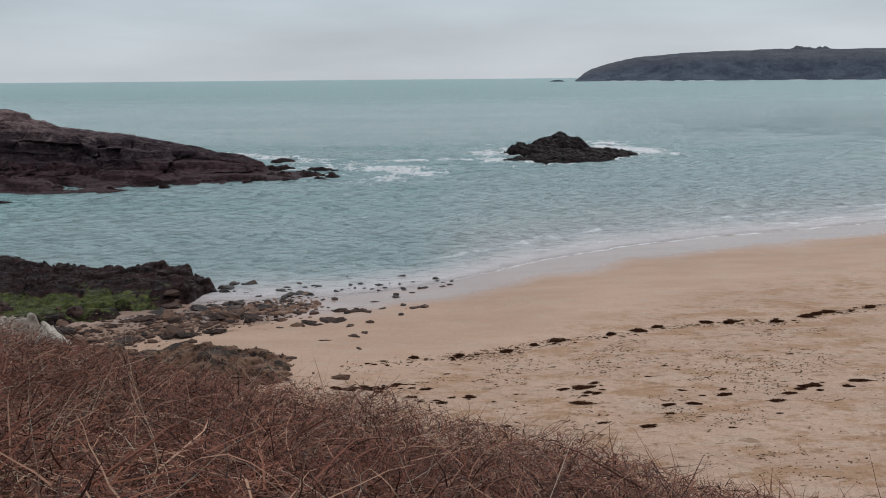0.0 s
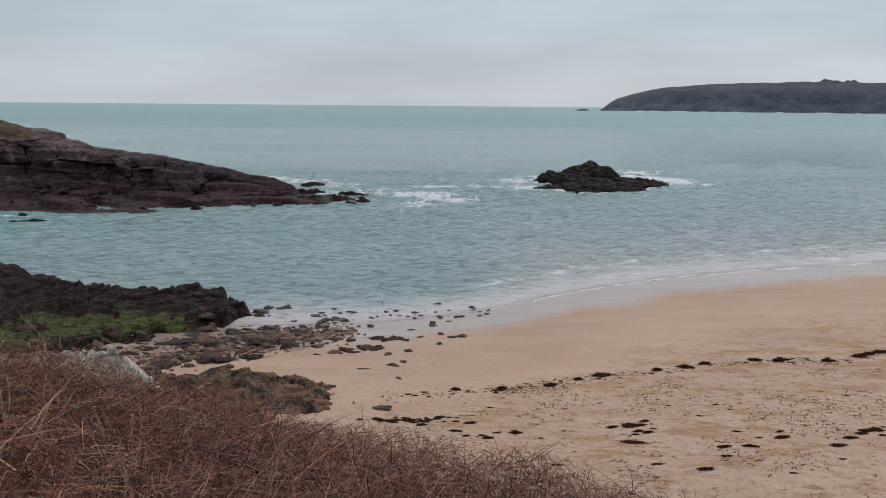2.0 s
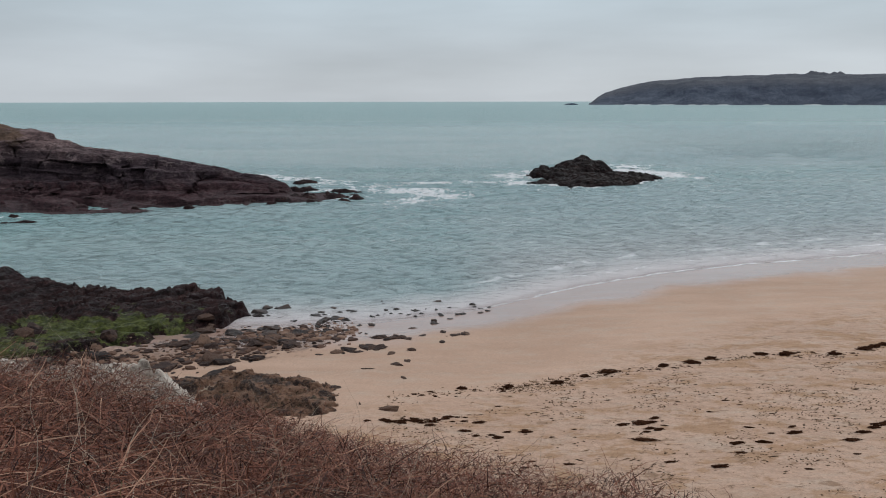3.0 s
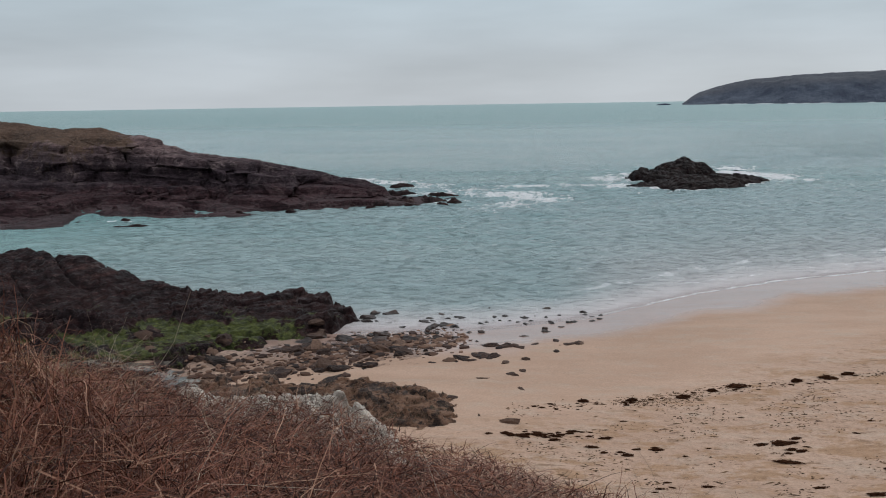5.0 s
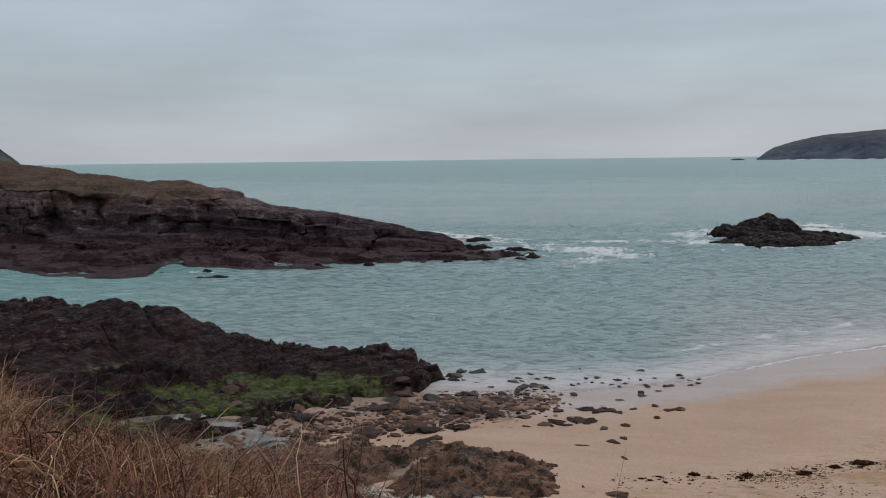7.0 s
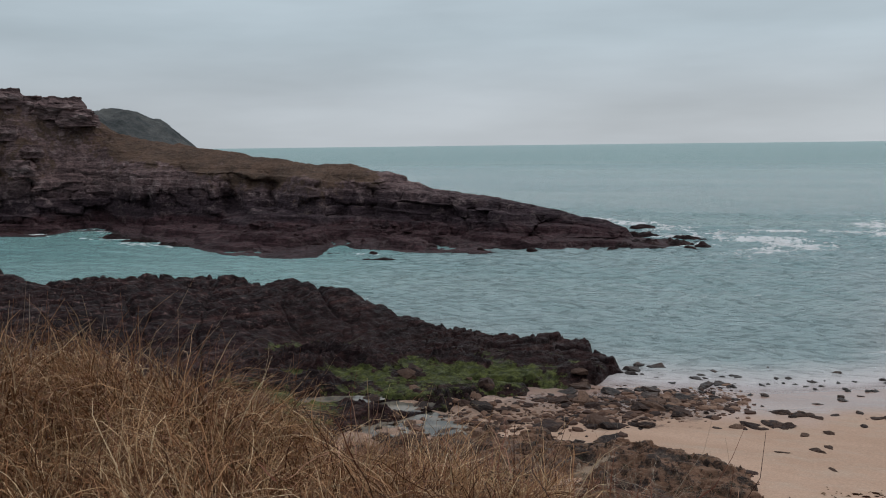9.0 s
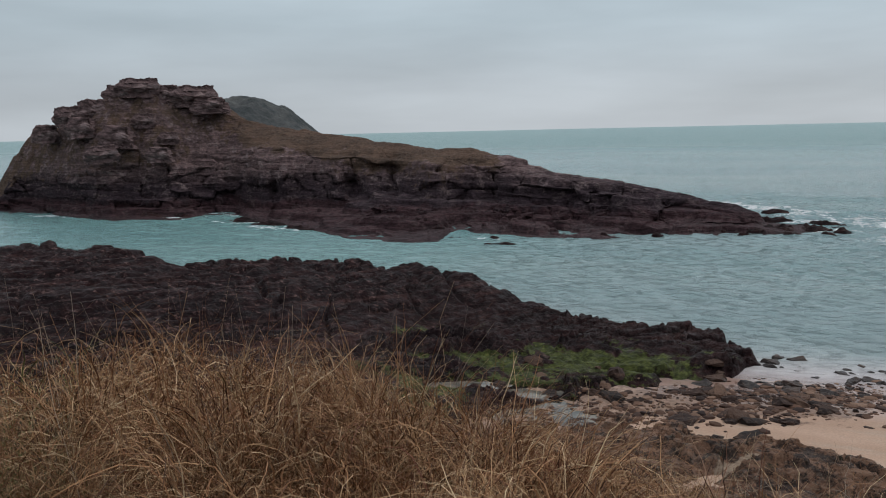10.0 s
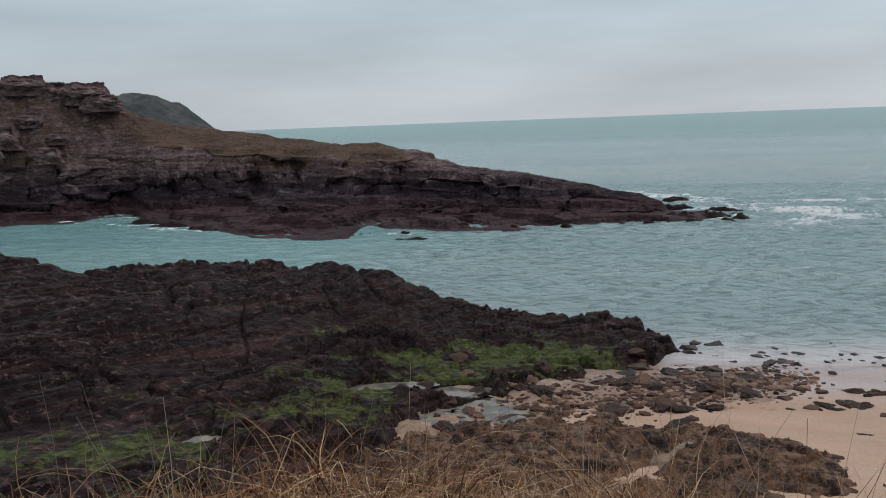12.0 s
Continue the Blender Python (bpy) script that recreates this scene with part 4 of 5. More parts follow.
def ledge_surface(x, y, scoured=True):
    """The finished surface of the ledge: height, bearing, place between its two edges, and cover of weed."""
    z, aa, rr, u = ledge_height(x, y)
    green = green_of(x, y)
    rise = ease(0.0, 0.5, z) * (1 - 0.85 * ease(0.3, 0.8, green))
    # Beds strike out towards the sea: long ribs with a gentle back and a broken face.
    p, q = x * 0.50 + y * 0.866, -x * 0.866 + y * 0.50
    tall = 0.22 + 0.78 * ease(-19, -32, aa)
    z = z + rise * tall * (0.95 * (1 - 0.65 * ease(0.7, 0.95, u)) * fbm(p * 0.05, q * 0.10, seed=20, octaves=3) + 0.14 * fbm(p * 0.22, q * 0.6, seed=4, octaves=4, gain=0.55))
    for length, height, seed in ((6.0, 0.95, 5), (2.6, 0.50, 9), (1.05, 0.17, 13)):
        b = q / length + 0.8 * fbm(p * 0.07 / length, q * 0.22 / length, seed=seed, octaves=3) + 0.06 * fbm(p * 0.5 / length, q * 0.9 / length, seed=seed + 1, octaves=3) + 3
        f = b - np.floor(b)
        strong = 0.15 + 0.85 * ease(-0.25, 0.3, fbm(p * 0.10 / length, q * 0.5 / length, seed=seed + 2, octaves=3))
        z = z + rise * tall * height * strong * (np.where(f < 0.90, f / 0.90, (1 - f) / 0.10) - 0.5 - 0.35 * np.exp(-(((f - 0.03) / 0.035) ** 2)))
    # Rounded bosses stand along the seaward crest.
    z = z + (0.10 + 0.40 * ease(-20, -30, aa)) * rise * ease(0.84, 0.98, u) * np.abs(fbm(p * 0.30, q * 0.3, seed=21, octaves=3))
    dip = 0.05 * q + 0.2 * fbm(p * 0.05, q * 0.2, seed=6, octaves=3)
    bed = terrace(z, 0.40, 0.75, dip)
    z = z + (bed - z) * ease(0.1, 0.6, z) * (1 - ease(0.25, 0.7, green)) * ease(-0.5, 0.4, fbm(p * 0.04, q * 0.12, seed=23, octaves=3))
    cell, joint = cells(p * 0.10 + 0.5 * fbm(x * 0.2, y * 0.2, seed=3), q * 0.26 + 0.3 * fbm(x * 0.3, y * 0.3, seed=8), seed=18)
    z = z + rise * tall * (0.14 * cell - 0.30 * ease(0.05, 0, joint))
    # Winding clefts cut across the beds.
    for scale, wide, deep, seed in ((0.05, 0.030, 0.55, 39), (0.12, 0.035, 0.30, 43)):
        wind = fbm((p * 0.8 - q * 0.35) * scale, (q * 0.8 + p * 0.35) * scale * 0.7, seed=seed, octaves=3)
        z = z - rise * tall * deep * np.exp(-((wind / wide) ** 2))
    # The low end is a broken slab with gaps between its blocks.
    broken = rise * ease(-25, -17, aa)
    block, gap = cells(p * 0.34 + 0.5 * fbm(x * 0.5, y * 0.5, seed=33), q * 0.50, seed=34)
    small, chink = cells(p * 1.1, q * 1.4, seed=36)
    z = z + broken * (0.16 * block * ease(0.0, 0.22, gap) - 0.40 * ease(0.14, 0, gap) + 0.09 * small - 0.12 * ease(0.15, 0, chink) + 0.12 * fbm(p * 0.3, q * 0.45, seed=35, octaves=5, gain=0.6))
    z = z + 0.06 * rise * fbm(p * 1.6, q * 3.0, seed=2, octaves=3) + 0.16 * green * fbm(x * 0.9, y * 0.9, seed=2, octaves=4)
    # Dark knolls stand in the weed.
    for px, py, rx, ry, h in ((-33.0, 53.0, 3.6, 1.6, 1.3), (-26.0, 55.6, 1.9, 1.0, 0.7), (-37.0, 51.0, 2.6, 1.4, 0.8), (-30.2, 57.6, 2.8, 1.2, 0.6), (-21.5, 58.2, 2.6, 1.0, 0.5), (-34.5, 46.5, 2.2, 1.3, 0.6), (-28.0, 51.5, 1.2, 0.8, 0.4), (-27.6, 44.2, 2.0, 0.6, 0.35), (-31.8, 47.6, 1.2, 0.7, 0.5), (-17.0, 56.0, 1.6, 1.2, 0.5)):
        k = np.exp(-((((x - px) / rx) ** 2 + ((y - py) / ry) ** 2) * (1 + 0.5 * fbm(x * 0.8, y * 0.8, seed=37))))
        z = z + h * k * (1 + 0.30 * fbm(x * 1.1, y * 1.4, seed=38, octaves=5, gain=0.6))
        green = green * (1 - 0.95 * ease(0.15, 0.45, k))
    low = sand_z(x, y)
    z = np.where((aa < -22) & (u > 0.06) & (u < 0.9), np.maximum(z, low + 0.14 + 0.12 * fbm(x * 0.9, y * 0.9, seed=7) + 0.25 * ease(0.2, 0.7, green)), z)
    # Standing water lies in scoured hollows.
    for place in (POOLS if scoured else ()):
        k = ease(1.25, 0.85, pool_reach(x, y, *place))
        z = z + (np.minimum(z, pool_level(*place) - 0.12) - z) * k
        green = green * (1 - 0.6 * k)
    return z, aa, u, green


@functools.cache
def pool_level(px, py, rx, ry, turn):
    """The water of a pool stands a little below the lower parts of its rim."""
    t = np.linspace(0, 2 * np.pi, 49)
    c, s = math.cos(radians(turn)), math.sin(radians(turn))
    u, v = 1.3 * rx * np.cos(t), 1.3 * ry * np.sin(t)
    x, y = px + c * u - s * v, py + s * u + c * v
    rim = np.maximum(ledge_surface(x, y, False)[0], sand_z(x, y))
    return float(np.percentile(rim, 6)) - 0.03


def ledge():
    a, r = np.meshgrid(np.linspace(-76, 2, 1100), np.concatenate([np.linspace(18, 62, 330), np.linspace(62.2, 92, 170), np.linspace(92.5, 125, 50)]), indexing="ij")
    x, y = polar(a, r, LEDGE_O)
    z, aa, u, green = ledge_surface(x, y)
    low = sand_z(x, y)
    base = new("rock_ledge")
    base.location = (-35, 50, 0)
    tagged(base, "dark wet rock ledge patched with green weed", "rock ledge")
    gone = (z < np.minimum(low - 0.6, -0.3)) | (z < low - 1.2)
    zone = np.where(gone, -1, np.where(green > 0.45, 2, np.where((u > 0.62) & (aa < -18), 0, 1)))
    for n, (name, label) in enumerate((("ridge", "tall black rock ridge facing the channel"), ("bedded_rock", "dark tilted rock slabs"), ("weed_flat", "flat rock under bright green weed"))):
        ob = sheet(name, x, y, z, M_LEDGE, {"green": green, "pale": ease(-8, -45, aa)}, zone=(zone, n))
        ob.parent = base
        ob.matrix_parent_inverse = Matrix.Translation(base.location).inverted()
        tagged(ob, label)
    return base


ledge()


def pool(cx, cy, rx, ry, turn):
    """A flat sheet of standing water that runs in among the rocks round it."""
    t, q = np.meshgrid(np.linspace(0, 2 * np.pi, 73), np.linspace(0, 1, 8), indexing="ij")
    c, s = math.cos(radians(turn)), math.sin(radians(turn))
    u, v = rx * q * np.cos(t), ry * q * np.sin(t)
    # The rim follows the hollow.
    reach = 1.22 / (1 + 0.30 * fbm((cx + c * u - s * v) * 0.7, (cy + s * u + c * v) * 0.7, seed=27, octaves=4))
    ob = sheet("tide_pool", cx + reach * (c * u - s * v), cy + reach * (s * u + c * v), 0 * t + pool_level(cx, cy, rx, ry, turn), M_POOL)
    return tagged(ob, "still shallow tide pool reflecting the pale sky", "tide pool", "tide pools", "structure")


for place in POOLS:
    pool(*place)


# ---- outcrop at the foot of the bank ----
def outcrop():
    x, y = np.meshgrid(np.arange(-26, -4.6, 0.085), np.arange(23, 44, 0.085), indexing="ij")
    base = sand_z(x, y)
    wob = 0.22 * fbm(x * 0.35, y * 0.35, seed=6, octaves=5, gain=0.6)
    h, owner = np.zeros(x.shape), np.zeros(x.shape, int)
    for n, (px, py, rx, ry, t, top) in enumerate(((-13.5, 38.6, 6.0, 3.2, -6, 1.0), (-10.2, 37.6, 2.8, 1.9, -28, 0.8), (-19, 36.6, 5.4, 3.2, 8, 0.95), (-14, 33.4, 6, 2.2, 5, 0.65), (-20, 30, 6, 5, 0, 1.6))):
        c, s = math.cos(radians(t)), math.sin(radians(t))
        u, v = (c * (x - px) + s * (y - py)) / rx, (-s * (x - px) + c * (y - py)) / ry
        one = top * np.clip(1.35 - np.hypot(u, v) * (1 + wob), 0, 1) ** 0.45
        owner = np.where(one > h, n, owner)
        h = np.maximum(h, one)
    cell, joint = cells(x * 0.42 + 0.2 * wob, y * 0.75, seed=9)
    cell2, joint2 = cells(x * 1.5, y * 1.9, seed=11)
    body = ease(0, 0.5, h)
    gully = np.exp(-((((x + 13.9) - 0.55 * (y - 37)) / 0.45) ** 2)) * ease(40.2, 38.5, y)
    z = base + h - 0.35 + body * (0.10 * cell + 0.05 * cell2 - 0.16 * ease(0.10, 0, joint) - 0.07 * ease(0.12, 0, joint2) + 0.24 * fbm(x * 0.7, y * 1.0, seed=12, octaves=6, gain=0.64)) - 0.5 * gully * body
    z = np.where(h > 0.2, terrace(terrace(z, 0.42, 0.55, 0.05 * x - 0.06 * y), 0.17, 0.5, 0.04 * x), z)
    attrs = {"sandy": 0.9 * gully + 0.5 * ease(0.35, 0.0, h - 0.1)}
    base_ob = new("rock_outcrop")
    base_ob.location = (-14, 36, 1)
    tagged(base_ob, "broad rough brown rock outcrop half buried in sand", "rock outcrop")
    owner = np.where(z > base - 0.25, owner, -1)
    for n in range(5):
        ob = sheet("rock_mass", x, y, z, M_OUT, attrs, zone=(owner, n))
        ob.parent = base_ob
        ob.matrix_parent_inverse = Matrix.Translation(base_ob.location).inverted()
    return base_ob


outcrop()


# ---- loose rocks ----
def rock_mesh(seed, flat=0.62):
    """An angular stone: the hull of scattered points, roughened, with a flat foot."""
    r = random.Random(seed)
    bm = bmesh.new()
    for _ in range(17):
        p = Vector((r.gauss(0, 1), r.gauss(0, 1), r.gauss(0, 1))).normalized() * r.uniform(0.8, 1.08)
        bm.verts.new((p.x, p.y, max(p.z, -0.45) * flat))
    hull = bmesh.ops.convex_hull(bm, input=bm.verts[:])
    bmesh.ops.delete(bm, geom=[g for g in hull["geom_interior"] if isinstance(g, bmesh.types.BMVert)], context="VERTS")
    bmesh.ops.subdivide_edges(bm, edges=bm.edges[:], cuts=2, use_grid_fill=True)
    off = Vector((r.uniform(-9, 9), r.uniform(-9, 9), r.uniform(-9, 9)))
    for v in bm.verts:
        v.co *= 1 + 0.24 * noise.fractal(v.co * 1.5 + off, 0.8, 2.1, 5)
    bmesh.ops.triangulate(bm, faces=bm.faces[:])
    me = bpy.data.meshes.new("rock")
    bm.to_mesh(me)
    bm.free()
    me.materials.append(M_ROCK)
    return me


ROCKS = [rock_mesh(s, 0.55 + 0.07 * (s % 5)) for s in range(14)]
rocks = random.Random(4)


# Heights of the ledge and the sand on a fine grid, for things that lie on them.
FLOOR_X, FLOOR_Y = np.arange(-48, 6, 0.15), np.arange(20, 70, 0.15)
fgx, fgy = np.meshgrid(FLOOR_X, FLOOR_Y, indexing="ij")
FLOOR = np.maximum(sand_z(fgx, fgy), ledge_surface(fgx, fgy)[0])


def floor_z(x, y):
    i, j = round((x - FLOOR_X[0]) / 0.15), round((y - FLOOR_Y[0]) / 0.15)
    if 0 <= i < len(FLOOR_X) and 0 <= j < len(FLOOR_Y):
        return float(FLOOR[i, j])
    return float(sand_z(np.array([x]), np.array([y]))[0])


def rock(x, y, wide, deep=None, high=None, label="", group="shore rocks"):
    ob = new("rock", rocks.choice(ROCKS))
    deep, high = deep or wide * rocks.uniform(0.6, 0.95), high or wide * rocks.uniform(0.6, 0.95)
    if y > 55.5:
        wide = max(wide, 0.55)
        deep = max(deep, 0.4)
    high = max(high * 0.85, 0.75 * wide if y > 55.5 else 0.0)
    ob.scale = (wide / 2, deep / 2, high / 2)
    ob.location = (x, y, max(floor_z(x, y), -0.06) - high * 0.04)
    ob.rotation_euler = (rocks.uniform(-0.15, 0.15), rocks.uniform(-0.15, 0.15), rocks.uniform(0, 6.28))
    return tagged(ob, label or ("dark wet rock at the water's edge" if y > 56 else "brown weathered rock lying on the sand"), "rock", group)


# Single rocks that stand out.
for x, y, w, d, h in ((-16.7, 51.0, 2.3, 1.5, 1.2), (-13.1, 61.6, 1.7, 1.3, 1.2), (-14.6, 60.2, 1.5, 1.3, 1.7), (-5.3, 51.4, 1.2, 0.9, 0.9), (-3.9, 51.2, 2.3, 0.8, 0.55), (0.4, 51.9, 1.1, 0.7, 0.45),
                      (-6.7, 47.4, 1.6, 0.9, 0.5), (-5.4, 48.3, 1.5, 0.9, 0.6), (-5.9, 48.6, 1.1, 0.8, 0.6), (-1.0, 52.6, 0.8, 0.5, 0.4), (-1.1, 49.8, 0.8, 0.5, 0.3), (-3.2, 45.2, 0.8, 0.5, 0.25), (-3.3, 41.7, 0.8, 0.35, 0.2),
                      (-5.4, 43.6, 1.0, 0.4, 0.2), (-12.8, 46.1, 1.0, 0.7, 0.5), (-12.3, 45.5, 0.6, 0.5, 0.4), (-7.7, 54.6, 1.0, 0.8, 0.7), (-6.0, 55.9, 0.7, 0.5, 0.4), (-2.9, 60.3, 0.9, 0.6, 0.5), (-10.5, 49.4, 2.2, 1.4, 0.9), (-10.7, 53.7, 1.5, 1.1, 1.0),
                      (-12.8, 53.5, 2.4, 1.3, 1.1), (-9.0, 51.7, 1.4, 0.9, 0.7), (-10.2, 58.9, 1.3, 0.9, 0.7), (-9.6, 56.8, 1.5, 0.9, 0.6), (-7.6, 60.0, 0.9, 0.5, 0.5), (-5.7, 62.4, 0.8, 0.6, 0.5), (-7.0, 40.0, 1.1, 0.9, 0.7), (-3.9, 36.3, 1.5, 0.7, 0.7),
                      (-23.8, 40.3, 1.9, 1.4, 1.6), (-25.1, 40.4, 1.4, 1.1, 1.1), (-20.9, 41.2, 1.5, 1.1, 1.0), (-21.6, 46.8, 2.4, 1.5, 1.5), (-22.9, 47.6, 1.4, 1.0, 1.0), (-25.4, 46.9, 1.3, 0.8, 0.7), (-23.3, 45.2, 0.9, 0.7, 0.6), (-31.4, 33.8, 1.7, 1.3, 1.8)):
    rock(x, y, w, d, h)
for n in range(10):
    rock(rocks.gauss(-26.2, 2.6), rocks.gauss(42.8, 2.2), rocks.choice((0.5, 0.7, 0.9, 1.2)), high=0.8, label="dark wet rock standing in the tide pool")
# Low slabs lying together on the open sand.
for x, y, w in ((-6.9, 48.0, 1.5), (-5.9, 48.5, 1.7), (-5.0, 48.3, 1.2), (-7.5, 47.3, 1.1), (-6.2, 47.4, 0.9), (-5.2, 51.3, 1.5), (-4.3, 51.2, 1.6), (-3.4, 50.8, 1.2), (-4.6, 50.4, 0.9), (-2.4, 51.6, 0.8), (-0.2, 51.7, 1.0), (0.5, 51.9, 0.9), (-4.2, 47.0, 0.9), (-3.0, 47.6, 0.8), (-3.8, 44.4, 1.0)):
    rock(x, y, w, w * 0.62, 0.55 * w)
# Broken pieces beside the larger stones on the open sand.
for x, y, w in ((-3.6, 51.0, 1.0), (-5.0, 51.2, 1.0), (-5.7, 48.0, 1.2), (-6.4, 47.8, 1.0), (-9.4, 51.0, 1.2), (-8.2, 54.2, 0.9), (0.2, 51.7, 0.6)):
    for n in range(2):
        rock(x + rocks.gauss(0, 0.9), y + rocks.gauss(0, 0.35), w * rocks.uniform(0.25, 0.7), high=0.3 * w)
rock(-34.4, 55.2, 2.4, 1.4, 1.3, label="pale grey rock standing among the green weed")
for n in range(18):
    x, y = rocks.gauss(-26.5, 4.5), rocks.gauss(49.5, 2.6)
    rock(x, y, rocks.choice((0.5, 0.7, 0.9, 1.3, 1.8)), label="dark rock standing among green weed", group="weed flat rocks")
# The spill of stones between the ledge and the sand.
made = 0
while made < 108:
    t, across = rocks.random(), rocks.gauss(0, 1)
    x, y = -22.5 + 14.5 * t, 43.2 + 9.6 * t + across * (2.0 + 0.9 * t)
    if y > 60.5 or (x > -13 and y < 45.5 + (x + 13) * 0.5) or y < 41.6:
        continue
    rock(x, y, min(2.2, 0.34 * rocks.paretovariate(1.5)))
    made += 1
made = 0
while made < 54:
    x, y = rocks.uniform(-13, 4), rocks.uniform(50, 63.5)
    if rocks.random() < 0.15 + 0.85 * math.exp(-((y - 59.5) / 3.2) ** 2) and x < -11 + (y - 46) * 1.0:
        rock(x, y, rocks.choice((0.3, 0.4, 0.5, 0.7, 0.9)))
        made += 1


# Dark rocks crowd round the end of the ledge and stand in the shallows.
for n in range(48):
    t = rocks.random()
    x, y = -20.5 + 11.5 * t + rocks.gauss(0, 0.8), 50.2 + 5.4 * t + rocks.gauss(0, 1.5)
    rock(x, y, min(1.7, 0.42 * rocks.paretovariate(1.7)), label="dark weed-stained rock beside the ledge")
for n in range(15):
    x = rocks.uniform(-15, -4)
    rock(x, 60.4 + rocks.gauss(0, 1.6) + 0.10 * (x + 15), rocks.choice((0.5, 0.6, 0.8, 1.2)), high=0.55, label="dark rock standing in the shallow water")


def pebbles():
    """The small broken stones that fill the spill between the larger rocks."""
    r = np.random.RandomState(8)
    n = 1500
    t = r.rand(n) ** 0.8
    x, y = -24 + 16.5 * t + r.normal(0, 0.6, n), 42.8 + 11.5 * t + r.normal(0, 1, n) * (2.0 + 1.0 * t)
    ok = (y > 41.4) & (y < 62) & ~((x > -13) & (y < 46 + (x + 13) * 0.5))
    x, y = x[ok], y[ok]
    n = len(x)
    z = np.array([floor_z(a, b) for a, b in zip(x, y)])
    phi = np.arange(6) * np.pi / 3
    ring = np.concatenate([np.stack([np.cos(phi), np.sin(phi), 0 * phi - 0.2], -1), np.stack([0.75 * np.cos(phi + 0.3), 0.75 * np.sin(phi + 0.3), 0 * phi + 0.55], -1), [(0, 0, 0.8)]])
    v = ring[None] * (1 + r.uniform(-0.28, 0.28, (n, 13, 1)))
    size = np.minimum(0.07 * (1 + r.pareto(1.9, n)), 0.34)[:, None, None]
    v = v * size * np.array([1.25, 0.9, 0.6])
    spin = r.uniform(0, 6.28, n)[:, None]
    c, s = np.cos(spin), np.sin(spin)
    v = np.stack([c * v[..., 0] - s * v[..., 1] + x[:, None], s * v[..., 0] + c * v[..., 1] + y[:, None], v[..., 2] + z[:, None]], -1).reshape(-1, 3)
    tri = [(i, (i + 1) % 6, 6 + i) for i in range(6)] + [((i + 1) % 6, 6 + (i + 1) % 6, 6 + i) for i in range(6)] + [(6 + i, 6 + (i + 1) % 6, 12) for i in range(6)]
    f = (np.arange(n)[:, None, None] * 13 + np.array(tri)[None]).reshape(-1, 3)
    me = mesh_from("pebbles", v, f, smooth=False)
    me.materials.append(M_PEBBLE)
    tagged(new("pebbles", me), "broken brown stones scattered between the larger rocks", "pebbles", kind="stuff")


pebbles()
# Boulders on the headland's shelf: some scattered, a heap below the cleft.
SHELF_ROCKS = []
for me in ROCKS[:6]:
    me = me.copy()
    me.materials.clear()
    me.materials.append(M_HEAD)
    me.attributes.new("veg", "FLOAT", "POINT")
    SHELF_ROCKS.append(me)


def boulder(az, rr, w):
    d0, rc = np.interp(az, HEAD_A, HEAD_D), np.interp(az, HEAD_A, HEAD_C)
    us, zs = np.interp(az, HEAD_A, SHELF_U), np.interp(az, HEAD_A, SHELF_Z)
    px, py = polar(az, d0 + rr * us * (rc - d0), HEAD_O)
    ob = new("boulder", rocks.choice(SHELF_ROCKS))
    ob.scale, ob.location, ob.rotation_euler = (w / 2, w * 0.42, w * 0.46), (px, py, zs * rr ** 0.75 + 0.2 * w), (0, 0, rocks.uniform(0, 6))
    tagged(ob, "weathered boulder on the dark rock shelf", "boulder", "shelf boulders")


for n in range(24):
    boulder(rocks.uniform(-36, -16), rocks.uniform(0.4, 0.95), rocks.choice((1.0, 1.3, 1.8, 2.4)))
for n in range(11):
    boulder(rocks.gauss(-31.4, 0.45), rocks.uniform(0.72, 1.0), rocks.choice((1.4, 1.8, 2.2, 2.8)))
for n in range(8):
    boulder(rocks.gauss(-23.5, 0.9), rocks.uniform(0.6, 0.95), rocks.choice((1.2, 1.6, 2.0)))


def crag_mesh(seed):
    """A weathered block of bedded rock: broken beds of uneven reach, split by joints."""
    r = random.Random(seed)
    bm = bmesh.new()
    bmesh.ops.create_cube(bm, size=2.0)
    bmesh.ops.subdivide_edges(bm, edges=bm.edges[:], cuts=11, use_grid_fill=True)
    off = Vector((r.uniform(-9, 9), r.uniform(-9, 9), r.uniform(-9, 9)))
    reach = [r.uniform(0.95, 1.03) for _ in range(7)]
    for v in bm.verts:
        p = v.co.copy()
        k = reach[min(6, int((p.z + 1) * 3.4))]
        k *= 1 + 0.42 * noise.fractal(Vector((p.x * 1.2, p.y * 1.2, p.z * 1.1)) + off, 0.8, 2.1, 6)
        corner = 1 - 0.30 * max(0.0, abs(p.x) + abs(p.y) - 1.1) - 0.16 * max(0.0, p.z)
        lift = 0.30 * noise.fractal(Vector((p.x * 1.1, p.y * 1.1, 0)) + off, 1.0, 2.0, 3)
        v.co = (p.x * k * corner, p.y * k * corner, p.z + (lift if p.z > 0 else 0) + 0.10 * noise.fractal(p * 3 + off, 1.0, 2.0, 4))
    me = bpy.data.meshes.new("crag")
    bm.to_mesh(me)
    bm.free()
    me.materials.append(M_HEAD)
    me.attributes.new("veg", "FLOAT", "POINT")
    return me


CRAGS = [crag_mesh(s) for s in range(5)]
